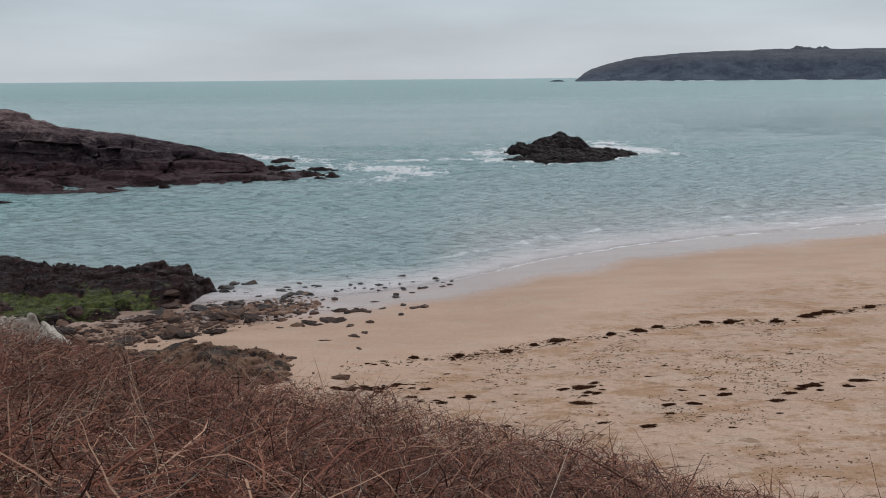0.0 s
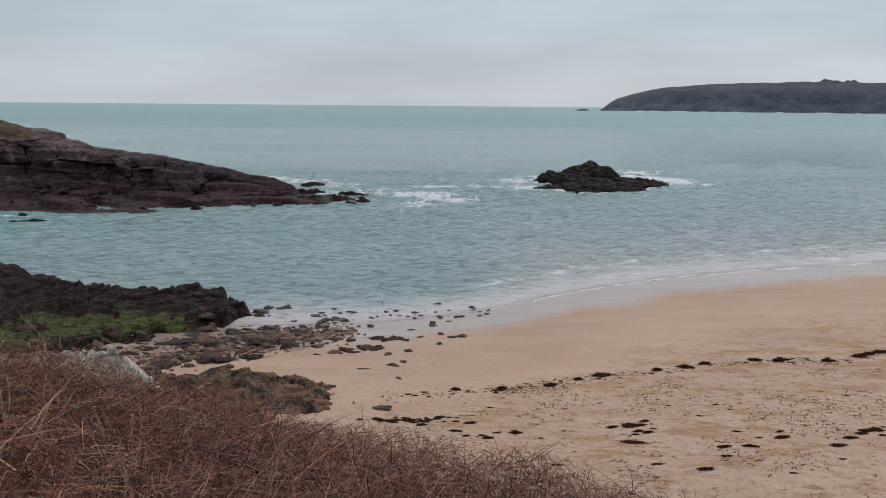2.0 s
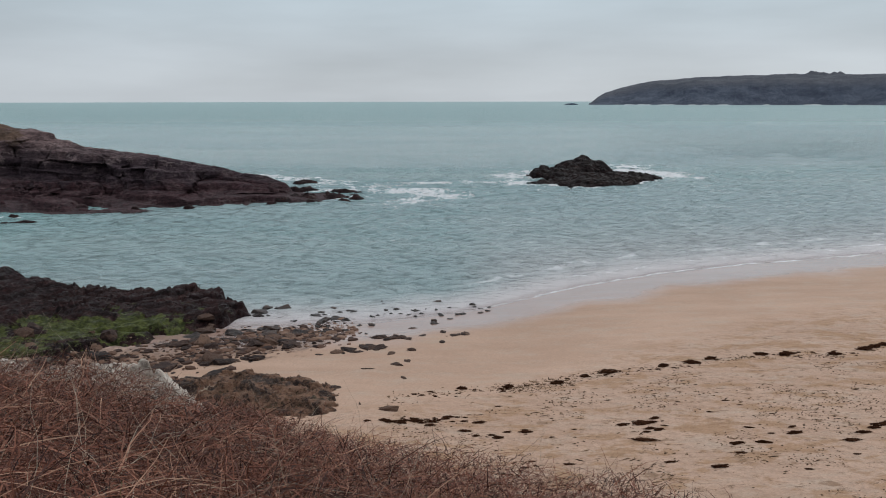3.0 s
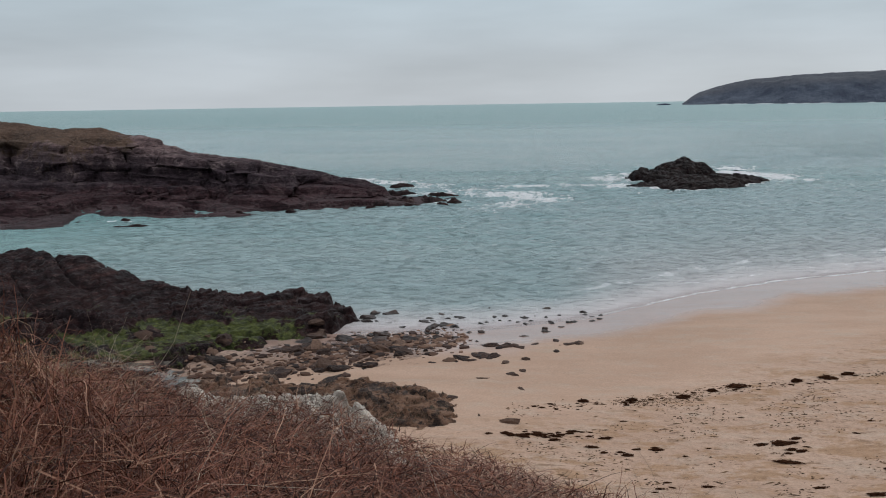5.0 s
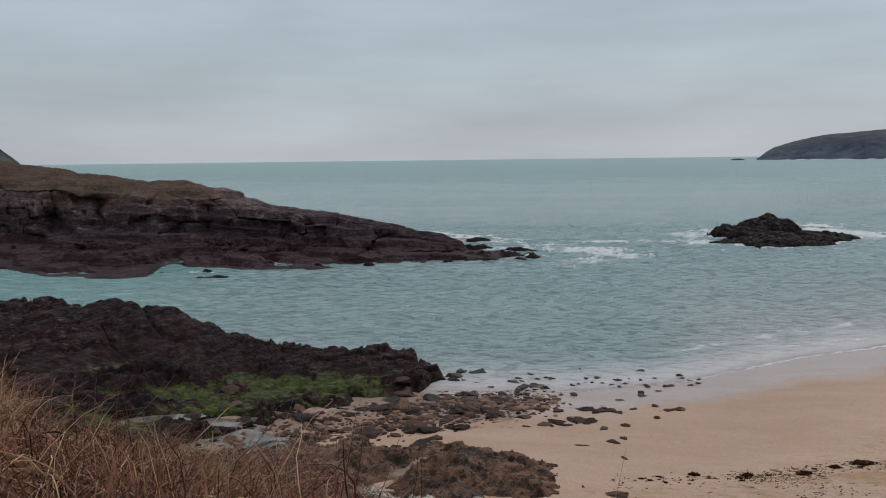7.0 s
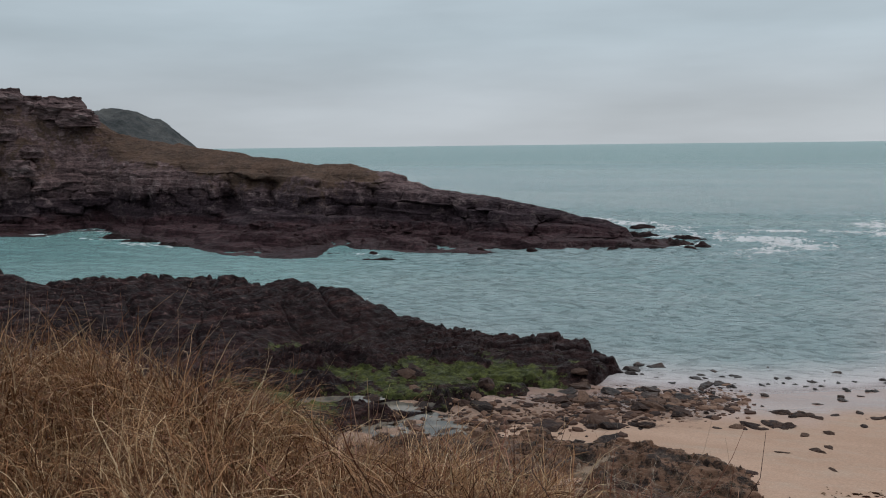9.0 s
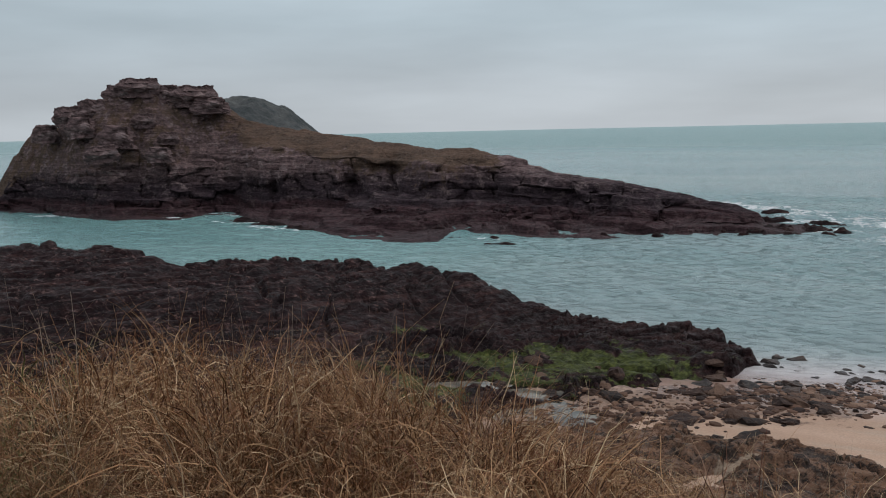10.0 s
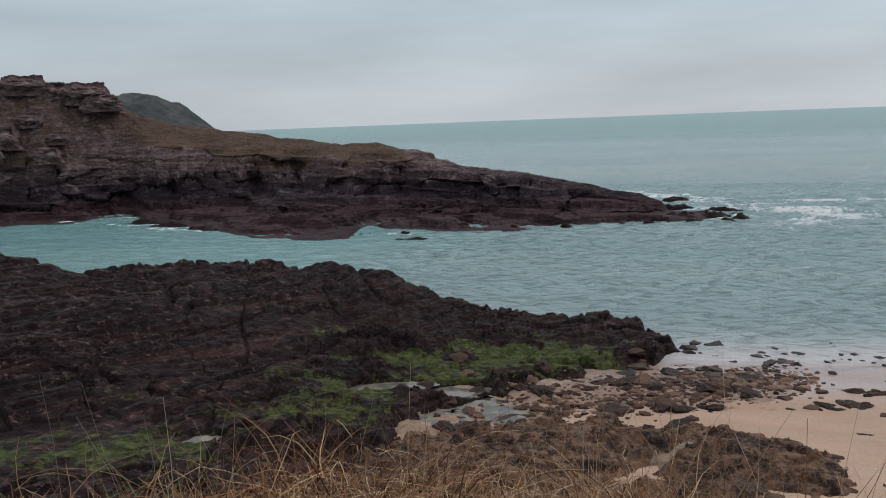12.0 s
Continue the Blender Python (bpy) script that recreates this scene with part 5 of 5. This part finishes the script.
# Blocks that crown the headland: bearing, distance, height of the top, width, height.
for az, rr, top, w, h in ((-46.2, 204, 28.2, 9.0, 3.2), (-47.3, 205, 26.8, 6.5, 3.2), (-43.0, 201, 26.4, 9.5, 3.6), (-44.6, 203, 26.8, 6.0, 3.0), (-41.9, 198, 23.6, 8.0, 2.6), (-48.8, 205, 23.8, 6.5, 3.4), (-50.3, 206, 22.4, 5.5, 3.2), (-49.6, 200, 20.0, 6.0, 3.4), (-46.0, 196, 20.5, 4.5, 2.4), (-47.6, 194, 18.0, 7.0, 3.6), (-44.6, 190, 16.5, 4.0, 2.0), (-51.6, 208, 18.6, 5.0, 3.0), (-45.2, 186, 13.5, 5.0, 2.4), (-48.6, 189, 14.0, 6.0, 2.6)):
    px, py = polar(az, rr, HEAD_O)
    ob = new("crag", rocks.choice(CRAGS))
    ob.scale, ob.rotation_euler = (w * 0.50, w * 0.45, h * 0.62), (0, radians(rocks.uniform(-5, 5)), radians(-az) + rocks.uniform(-0.3, 0.3))
    ob.location = (px - head.location.x, py - head.location.y, top - h * 0.66)
    ob.parent = head
    tagged(ob, "weathered grey-brown crag block")


# ---- seaweed on the sand ----
def clump_mesh(seed):
    """A heap of flat, curling weed straps round a low core."""
    r = random.Random(seed)
    bm = bmesh.new()
    bmesh.ops.create_icosphere(bm, subdivisions=3, radius=1.0)
    off = Vector((seed * 3.1, 1.7, 0))
    for v in bm.verts:
        k = 0.66 + 0.62 * noise.fractal(v.co * 1.5 + off, 0.8, 2.0, 4)
        v.co = (v.co.x * k, v.co.y * k, max(v.co.z, -0.2) * 0.40 * k)
    for _ in range(26):
        t, rad = r.uniform(0, 6.28), r.uniform(0.3, 0.8)
        p, way, w = Vector((rad * math.cos(t), rad * math.sin(t), 0.18)), r.uniform(0, 6.28), r.uniform(0.05, 0.11)
        row = []
        for i in range(5):
            side = Vector((-math.sin(way), math.cos(way), r.uniform(-0.4, 0.4))) * w * (1 - 0.12 * i)
            row.append((bm.verts.new(p + side), bm.verts.new(p - side)))
            way += r.uniform(-0.6, 0.6)
            p = p + Vector((math.cos(way), math.sin(way), 0)) * 0.12
            p.z = max(0.03, 0.34 * (1 - p.length * 0.8) + r.uniform(-0.04, 0.10))
        for (a, b), (c, d) in zip(row, row[1:]):
            bm.faces.new((a, b, d, c))
    me = bpy.data.meshes.new("seaweed_clump")
    bm.to_mesh(me)
    bm.free()
    me.materials.append(M_WEED)
    return me


CLUMPS = [clump_mesh(s) for s in range(6)]


def clump(x, y, wide, deep, high):
    ob = new("seaweed_clump", rocks.choice(CLUMPS))
    ob.scale, ob.location, ob.rotation_euler = (wide / 2, deep / 2, high), (x, y, floor_z(x, y) + 0.01), (0, 0, rocks.uniform(-0.35, 0.35) + rocks.choice((0, 3.14)))
    tagged(ob, "dark brown seaweed clump stranded on the sand", "seaweed", "strandline seaweed")


LINE_X = (-2.9, 2.2, 6.6, 11.2, 14.1, 18.6, 21.3, 25.2, 34)
LINE_Y = (38.7, 39.8, 41.5, 42.8, 44.0, 44.4, 44.2, 46.0, 49)
for x, y, w in ((-0.2, 39.5, 0.6), (2.2, 39.8, 0.7), (4.8, 40.3, 0.9), (6.5, 41.4, 0.6), (7.9, 42.0, 1.3), (11.1, 42.8, 0.8), (12.9, 43.3, 1.1), (14.1, 44.0, 0.9), (17.2, 44.6, 0.9), (18.7, 44.5, 1.2), (21.3, 44.2, 0.9), (23.6, 45.2, 1.3), (24.4, 45.7, 0.9), (25.3, 46.1, 1.2), (28.4, 46.9, 1.2), (31, 48, 1.3)):
    clump(x, y, w, w * 0.55, 0.42)
for n in range(95):
    x = rocks.uniform(-3, 34)
    y = float(np.interp(x, LINE_X, LINE_Y)) + rocks.gauss(-0.2, 0.35)
    w = rocks.choice((0.14, 0.2, 0.25, 0.35))
    clump(x, y, w, w * 0.6, w * 0.35)
for x, y, w, d in ((7.3, 31.5, 1.3, 0.4), (10.9, 30.7, 0.7, 0.3), (12.0, 30.6, 0.9, 0.25), (13.7, 31.6, 1.0, 0.35), (15.7, 30.6, 0.9, 0.4), (18.0, 32.3, 0.9, 0.5), (16.6, 31.4, 0.8, 0.3), (20.5, 32.8, 1.3, 0.4), (7.6, 33.6, 1.0, 0.7), (-2.6, 34.7, 0.6, 0.35), (-1.0, 35.1, 0.5, 0.3), (-1.9, 33.9, 0.6, 0.3), (22.8, 33.6, 1.0, 0.4), (9.4, 28.2, 0.8, 0.3)):
    clump(x, y, w, d, 0.22)
for px, py, sx_, sy_, count in ((-1.7, 34.7, 1.3, 0.45, 34), (1.4, 32.6, 0.6, 0.35, 10), (7.5, 33.2, 0.7, 0.4, 8), (18.0, 32.2, 0.8, 0.4, 8)):
    for n in range(count):
        w = rocks.choice((0.16, 0.24, 0.34, 0.5))
        clump(px + rocks.gauss(0, sx_), py + rocks.gauss(0, sy_), w * 1.3, w * 0.6, w * 0.4)
for n in range(40):
    x, y = rocks.uniform(0, 30), rocks.gauss(31.5, 3.5)
    w = rocks.choice((0.16, 0.22, 0.3, 0.4))
    clump(x, y, w * 1.4, w * 0.5, w * 0.3)


def wrack():
    """Crumbs of dry weed scattered over the upper beach."""
    r = np.random.RandomState(3)
    n = 20000
    x = r.uniform(-4, 36, n)
    y = np.where(r.rand(n) < 0.12, np.interp(x, LINE_X, LINE_Y) + r.normal(-0.3, 0.45, n), r.uniform(20, 42.5, n))
    patch = fbm(x * 0.45, y * 0.45, seed=3, octaves=4, gain=0.6)
    at_line = np.exp(-(((y - np.interp(x, LINE_X, LINE_Y) + 0.3) / 0.6) ** 2))
    keep = (r.rand(n) < 0.015 + 0.85 * ease(0.15, 0.55, patch) + 0.25 * at_line) & (y < np.interp(x, LINE_X, LINE_Y) + 0.9) & (edge_of(x, y) > 14)
    x, y = x[keep], y[keep]
    n = len(x)
    t, l, w = r.normal(0.15, 0.5, n), np.minimum(0.035 * (1 + r.pareto(2.0, n)), 0.26), r.uniform(0.015, 0.055, n)
    z = ground_z(x, y)
    ca, sa = np.cos(t), np.sin(t)
    corner = []
    for a, b, h in ((-1, 0, 0.0), (0, -1, 0.0), (1, 0, 0.0), (0, 1, 0.0), (0.1, 0.1, 1.0)):
        corner.append(np.stack([x + a * l * ca - b * w * sa, y + a * l * sa + b * w * ca, z + 0.004 + h * w * 0.7], -1))
    v = np.stack(corner, 1).reshape(-1, 3)
    i = np.arange(n)[:, None] * 5
    f = np.concatenate([i + q for q in ((0, 1, 4), (1, 2, 4), (2, 3, 4), (3, 0, 4))])
    me = mesh_from("wrack", v, f, smooth=False)
    me.materials.append(M_CRUMB)
    tagged(new("wrack", me), "crumbs of dry dark seaweed scattered over the sand", "seaweed", kind="stuff")


wrack()


# ---- pale rock in the brow of the bank ----
def pale_rock():
    lx, ly = np.meshgrid(np.linspace(-1.7, 1.9, 150), np.linspace(-1.3, 1.5, 110), indexing="ij")
    h = 0.67 * np.clip(1.25 - np.hypot(lx / np.where(lx > 0, 0.72, 0.85), ly / 0.7) * (1 + 0.3 * fbm(lx * 1.3, ly * 1.3, seed=3)), 0, 1) ** 0.55
    cell, joint = cells(lx * 1.6, ly * 2.2, seed=4)
    cell2, joint2 = cells(lx * 4.2, ly * 5.0, seed=6)
    z = h * (1 + 0.18 * cell + 0.1 * cell2) - 0.10 * ease(0.14, 0, joint) - 0.05 * ease(0.15, 0, joint2) + 0.08 * fbm(lx * 2.4, ly * 2.4, seed=8, octaves=5, gain=0.55)
    c, s = math.cos(radians(-29)), math.sin(radians(-29))
    x, y = -5.52 + c * lx - s * ly, 7.78 + s * lx + c * ly
    z0 = 11.61 - 0.45 * ly - 0.20 * lx
    ob = sheet("bank_rock", x, y, z0 + z, M_PALE, keep=h > -1)
    return tagged(ob, "whitish weathered rock jutting from the grassy bank", "rock")


pale_rock()


# ---- plants on the bank ----
def stems(name, base, length, lean, way, droop, width, material, label, category, segments=5, sway=0.25, seed=0):
    """Thin curved stems from arrays: where they root, how long they are, how far and which way they lean."""
    r = np.random.RandomState(seed)
    n = len(base)
    pts = [base]
    ang, head = lean.copy(), way.copy()
    for i in range(segments):
        step = (length / segments)[:, None]
        d = np.stack([np.sin(ang) * np.cos(head), np.sin(ang) * np.sin(head), np.cos(ang)], -1)
        pts.append(pts[-1] + d * step)
        ang = ang + droop / segments + r.normal(0, sway, n)
        head = head + r.normal(0, sway * 1.4, n)
    pts = np.stack(pts, 1)
    side = np.stack([-np.sin(way + r.normal(0, 0.9, n)), np.cos(way + r.normal(0, 0.9, n)), r.normal(0, 0.35, n)], -1)
    side /= np.linalg.norm(side, axis=1, keepdims=True)
    taper = np.linspace(1.0, 0.25, segments + 1)[None, :, None] * (width / 2)[:, None, None]
    v = np.stack([pts + side[:, None] * taper, pts - side[:, None] * taper], 2).reshape(-1, 3)
    k = 2 * (segments + 1)
    j = np.arange(segments) * 2
    quad = np.stack([j, j + 1, j + 3, j + 2], -1)
    f = (np.arange(n)[:, None, None] * k + quad[None]).reshape(-1, 4)
    me = mesh_from(name, v, f, smooth=True)
    me.materials.append(material)
    return tagged(new(name, me), label, category, kind="stuff")


def scatter(n, x0, x1, d0, d1, seed, density=None):
    """Rooting places on the bank: along it between x0 and x1, between d0 and d1 metres beyond the brow."""
    r = np.random.RandomState(seed)
    x = r.uniform(x0, x1, n)
    d = r.uniform(d0, d1, n)
    y = np.interp(x, EDGE_X, EDGE_Y) + d / 0.87
    if density is not None:
        keep = r.rand(n) < density(x, y, d)
        x, y, d = x[keep], y[keep], d[keep]
    return x, y, d, r


def straw_share(x, y):
    """0 where bracken grows, 1 where grass does."""
    return ease(-7.1, -9.0, x + 0.9 * fbm(x * 0.7, y * 0.7, seed=7))


def belt(x, d):
    """The taller growth that lines the path, and ends at a tussock."""
    ends = 1 - ease(-9.8, -10.4, x) * ease(-0.35, -0.65, d - belt_line(x))
    return np.exp(-(((d - belt_line(x)) / 0.8) ** 2)) * ease(-4.2, -5.5, x) * ease(-11.95, -11.35, x) * ends


def tall(x, d):
    """How high the growth stands."""
    t = 0.66 - 0.30 * ease(-10.8, -11.8, x) + 0.14 * fbm(x * 0.7, d * 0.7, seed=10, octaves=3) + 0.16 * belt(x, d)
    t = t + 0.26 * np.exp(-(((x + 10.4) / 0.7) ** 2) - ((d - belt_line(x)) / 0.8) ** 2)
    return np.clip(t * ease(2.4, 0.0, d), 0.15, 1.5)


def clear_of_path(x, y, d):
    return (d > -5.0).astype(float)


def bracken(seed, n, low, high, span, lean, width, name, label, segments):
    near = seed == 23
    x, y, d, r = scatter(n, -9.5 if near else -14, -4 if near else 4.5, -5.3 if near else -5.0, -3.2 if near else 1.9, seed, lambda x, y, d: (belt(x, d) if near else clear_of_path(x, y, d) * ease(2.0, 0.6, d)) * (1 - 0.92 * straw_share(x, y)) * (1 - np.exp(-(((x + 5.9) / 1.2) ** 2) - ((y - 8.0) / 0.75) ** 2)))
    h = tall(x, d)
    n = len(x)
    h = h * (1.02 + 0.45 * ease(-5.0, -6.2, x) if near else 1.25 * np.interp(x, (-6, -4, -1.5, 1), (0.92, 1.0, 1.10, 1.15)))
    long = h * r.uniform(*span, n) * (1 - 0.45 * ease(-2.2, -0.6, d))
    z = bank_z(x, y) - 0.02 + h * r.uniform(low, high, n)
    # The wind keeps the crown beside the path level.
    base = np.stack([x, y, np.minimum(z, np.interp(x, (-9.0, -8.0, -7.4), (14.94, 14.95, 15.00)) + 0.07 * fbm(x * 1.8, y * 1.8, seed=46, octaves=2) - 0.35 * long)], -1)
    stems(name, base, long, r.uniform(*lean, n), r.uniform(0, 6.28, n), r.uniform(0.0, 1.0 if seed == 1 else 1.5, n), r.uniform(*width, n), M_LITTER_SHADE if seed == 3 else M_BRACKEN, label, "bracken", segments, 0.13 if seed == 1 else 0.26, seed + 1)


# Dead bracken: a springy tangle of arching stems and finer side twigs.
bracken(1, 72000, 0.0, 0.58, (0.28, 0.85), (1.0, 1.85), (0.005, 0.012), "dead_bracken", "tangle of dead reddish-brown bracken on the bank", 5)
bracken(3, 175000, 0.0, 0.60, (0.08, 0.30), (0.4, 2.2), (0.004, 0.010), "bracken_litter", "fine curled fronds of dead bracken", 3)
# Bleached runners lying over it.
x, y, d, r = scatter(5200, -13, 4, -5.0, 0.2, 5, lambda x, y, d: ease(-0.05, 0.45, fbm(x * 0.9, y * 0.9, seed=15, octaves=2)) + 0.35 * np.exp(-(((x + 2.2) / 1.6) ** 2) - ((d + 4.6) / 0.6) ** 2))
n = len(x)
base = np.stack([x, y, bank_z(x, y) + tall(x, d) * r.uniform(0.35, 0.62, n)], -1)
stems("dry_stalks", base, r.uniform(0.25, 0.95, n), r.uniform(0.8, 1.6, n), r.uniform(0, 6.28, n), r.uniform(-0.1, 0.5, n), r.uniform(0.003, 0.0055, n), M_STALK, "bleached dry stalks lying over the bracken", "dry stalks", 6, 0.2, 6)


def growth_top(x):
    return np.interp(x, (-13.5, -12.6, -12.0, -11.6, -11.0, -10.1, -9.5, -9.1, -8.2, -7.4, -6.0, -5.5, -5.0, -4.2), (14.2, 14.5, 14.74, 14.98, 15.19, 15.18, 15.08, 15.00, 14.98, 15.04, 15.04, 14.94, 14.65, 14.2))


def crown_z(x, y, d):
    """The level of the growth beside the path, falling away on its seaward side."""
    return growth_top(x) + 0.10 * fbm(x * 2.2, y * 2.2, seed=46, octaves=3) - 0.60 * (np.maximum(d - belt_line(x) + 0.15, 0) / 0.8) ** 2


def grass(seed, n, x0, x1, d0, d1, density, span, lean, width, material, name, label, heading=1.3, segments=6):
    x, y, d, r = scatter(n, x0, x1, d0, d1, seed, density)
    h = tall(x, d)
    n = len(x)
    base = np.stack([x, y, bank_z(x, y) - 0.02], -1)
    # Wind keeps the growth beside the path down to an even height.
    room = np.maximum(crown_z(x, y, d) + 0.08 - base[:, 2], 0.42 * ease(2.4, 0.0, d) + 0.1)
    wisp = np.where(r.rand(n) < 0.012, 1.22, 1.0)
    stems(name, base, np.minimum(h * r.uniform(*span, n), room * r.uniform(0.8, 1.35, n) * wisp), np.abs(r.normal(lean, 0.24, n)), r.normal(0.4, heading * 0.7, n) + 3.0 * fbm(x * 1.6, y * 1.6, seed=47, octaves=2), r.uniform(0.8, 3.6, n), r.uniform(*width, n), material, label, "grass", segments, 0.26, seed + 1)


def matted(seed, n, x0, x1, density, length, width, material, name, label):
    """The tangled body of the tussocks: short bent straws at every height below the crown."""
    x, y, d, r = scatter(n, x0, x1, -5.5, -2.5, seed, density)
    n = len(x)
    floor = bank_z(x, y)
    crown = crown_z(x, y, d)
    up = np.maximum(crown - floor - 0.16, 0.05)
    base = np.stack([x, y, floor + up * r.uniform(0.0, 1.0, n) ** 0.75], -1)
    stems(name, base, r.uniform(*length, n), np.abs(r.normal(0.75, 0.45, n)), 1.0 * r.normal(0.2, 1.0, n) + 3.5 * fbm(x * 1.8, y * 1.8, seed=47, octaves=2), r.uniform(0.6, 2.8, n), r.uniform(*width, n), material, label, "grass", 5, 0.15, seed + 1)


# Straw grass at the far end of the bank, thickest in the tussock beside the path.
grass(7, 95000, -26, -5, -5.0, 1.4, lambda x, y, d: clear_of_path(x, y, d) * straw_share(x, y) * (1 - 0.8 * ease(-11.2, -11.8, x) * ease(-2.0, -3.4, d)), (0.5, 1.2), 0.3, (0.003, 0.0055), M_STRAW, "straw_grass", "long dry straw-coloured grass on the bank")
grass(17, 95000, -12.0, -7.4, -5.4, -2.3, lambda x, y, d: belt(x, d) * straw_share(x, y) * (0.35 + 0.65 * ease(-0.25, 0.2, fbm(x * 2.2, d * 2.2, seed=45, octaves=2))), (0.6, 1.45), 0.45, (0.002, 0.0048), M_STRAW, "grass_tussock", "tall straw-coloured tussocks bending over beside the path", 2.2, 7)
matted(51, 260000, -12.0, -7.8, lambda x, y, d: belt(x, d) ** 0.6 * straw_share(x, y) * (0.3 + 0.7 * ease(-0.3, 0.15, fbm(x * 2.6, y * 2.6, seed=48, octaves=2))), (0.12, 0.42), (0.002, 0.0052), M_STRAW, "matted_straw", "dense matted straw in the body of the tussocks")
bracken(23, 36000, 0.0, 0.66, (0.14, 0.40), (0.3, 1.9), (0.003, 0.008), "path_bracken", "taller dead bracken leaning beside the path", 5)
matted(53, 70000, -9.9, -4.4, lambda x, y, d: belt(x, d) ** 0.6 * (1 - straw_share(x, y)) * (0.35 + 0.65 * ease(-0.3, 0.15, fbm(x * 2.6, y * 2.6, seed=48, octaves=2))), (0.10, 0.34), (0.003, 0.007), M_BRACKEN, "matted_bracken", "dense mat of broken bracken beside the path")
matted(57, 26000, -9.9, -6.0, lambda x, y, d: belt(x, d) ** 0.6 * (1 - straw_share(x, y)) * ease(-0.1, 0.3, fbm(x * 1.4, y * 1.4, seed=49, octaves=2)), (0.15, 0.40), (0.003, 0.007), M_STRAW, "straw_tufts", "dry straw tufts growing through the bracken")
matted(61, 60000, -13.6, -10.9, lambda x, y, d: ease(-11.2, -11.8, x) * np.exp(-(((d + 4.7) / 0.9) ** 2)) * (0.4 + 0.6 * ease(-0.3, 0.2, fbm(x * 2.2, y * 2.2, seed=50, octaves=2))), (0.15, 0.42), (0.003, 0.008), M_GREEN, "green_tufts", "fresh green grass tufts at the end of the tussocks")
# Fresh green blades low down between the dry tufts.
grass(9, 30000, -28, -8.5, -5.6, 0.8, lambda x, y, d: ease(-0.15, 0.45, fbm(x * 0.5, d * 0.6, seed=12) - 0.35 * ease(-14, -10, x) + 0.5 * ease(-10.5, -12.5, x) * ease(-3.0, -4.6, d)), (0.45, 1.0), 0.25, (0.004, 0.007), M_GREEN, "green_grass", "short green grass between the dry tufts", 2.0, 4)
grass(31, 12000, -14.5, -11.1, -6.0, -3.6, lambda x, y, d: 0.3 + 0.7 * ease(-0.2, 0.3, fbm(x * 0.9, d * 0.9, seed=5)), (0.7, 1.5), 0.3, (0.004, 0.008), M_GREEN, "path_grass", "fresh green grass growing at the path's edge", 2.5, 5)
grass(37, 3500, -3.6, -1.6, -5.3, -4.2, lambda x, y, d: np.exp(-(((x + 2.6) / 0.6) ** 2) - ((d + 4.8) / 0.4) ** 2), (0.5, 1.0), 0.35, (0.004, 0.007), M_GREEN, "path_grass", "yellowish green grass growing at the path's edge", 2.5, 5)
# Bare upright stalks along the brow.
x, y, d, r = scatter(30, -24, 1.5, -1.2, 0.3, 11, lambda x, y, d: 0.25 + 0.75 * ease(-6, -11, x))
n = len(x)
base = np.stack([x, y, bank_z(x, y)], -1)
stems("bare_stalks", base, r.uniform(0.35, 0.65, n), np.abs(r.normal(0.15, 0.15, n)), r.uniform(0, 6.28, n), r.uniform(-0.1, 0.5, n), r.uniform(0.004, 0.007, n), M_STALK, "bare upright dry stalks along the brow of the bank", "dry stalks", 6, 0.12, 12)
# Taller bleached stalks stand out of the tussock.
x, y, d, r = scatter(90, -11.9, -9.8, -5.3, -4.2, 71, lambda x, y, d: 0.4 + 0.6 * ease(-0.2, 0.3, fbm(x * 1.5, y * 1.5, seed=14, octaves=2)))
n = len(x)
base = np.stack([x, y, bank_z(x, y)], -1)
stems("tussock_stalks", base, np.maximum(crown_z(x, y, d) - base[:, 2], 0.3) + r.uniform(0.0, 0.26, n), np.abs(r.normal(0.12, 0.12, n)), r.uniform(0, 6.28, n), r.uniform(-0.1, 0.4, n), r.uniform(0.003, 0.006, n), M_STALK, "bleached stalks standing out of the straw tussock", "dry stalks", 7, 0.09, 72)
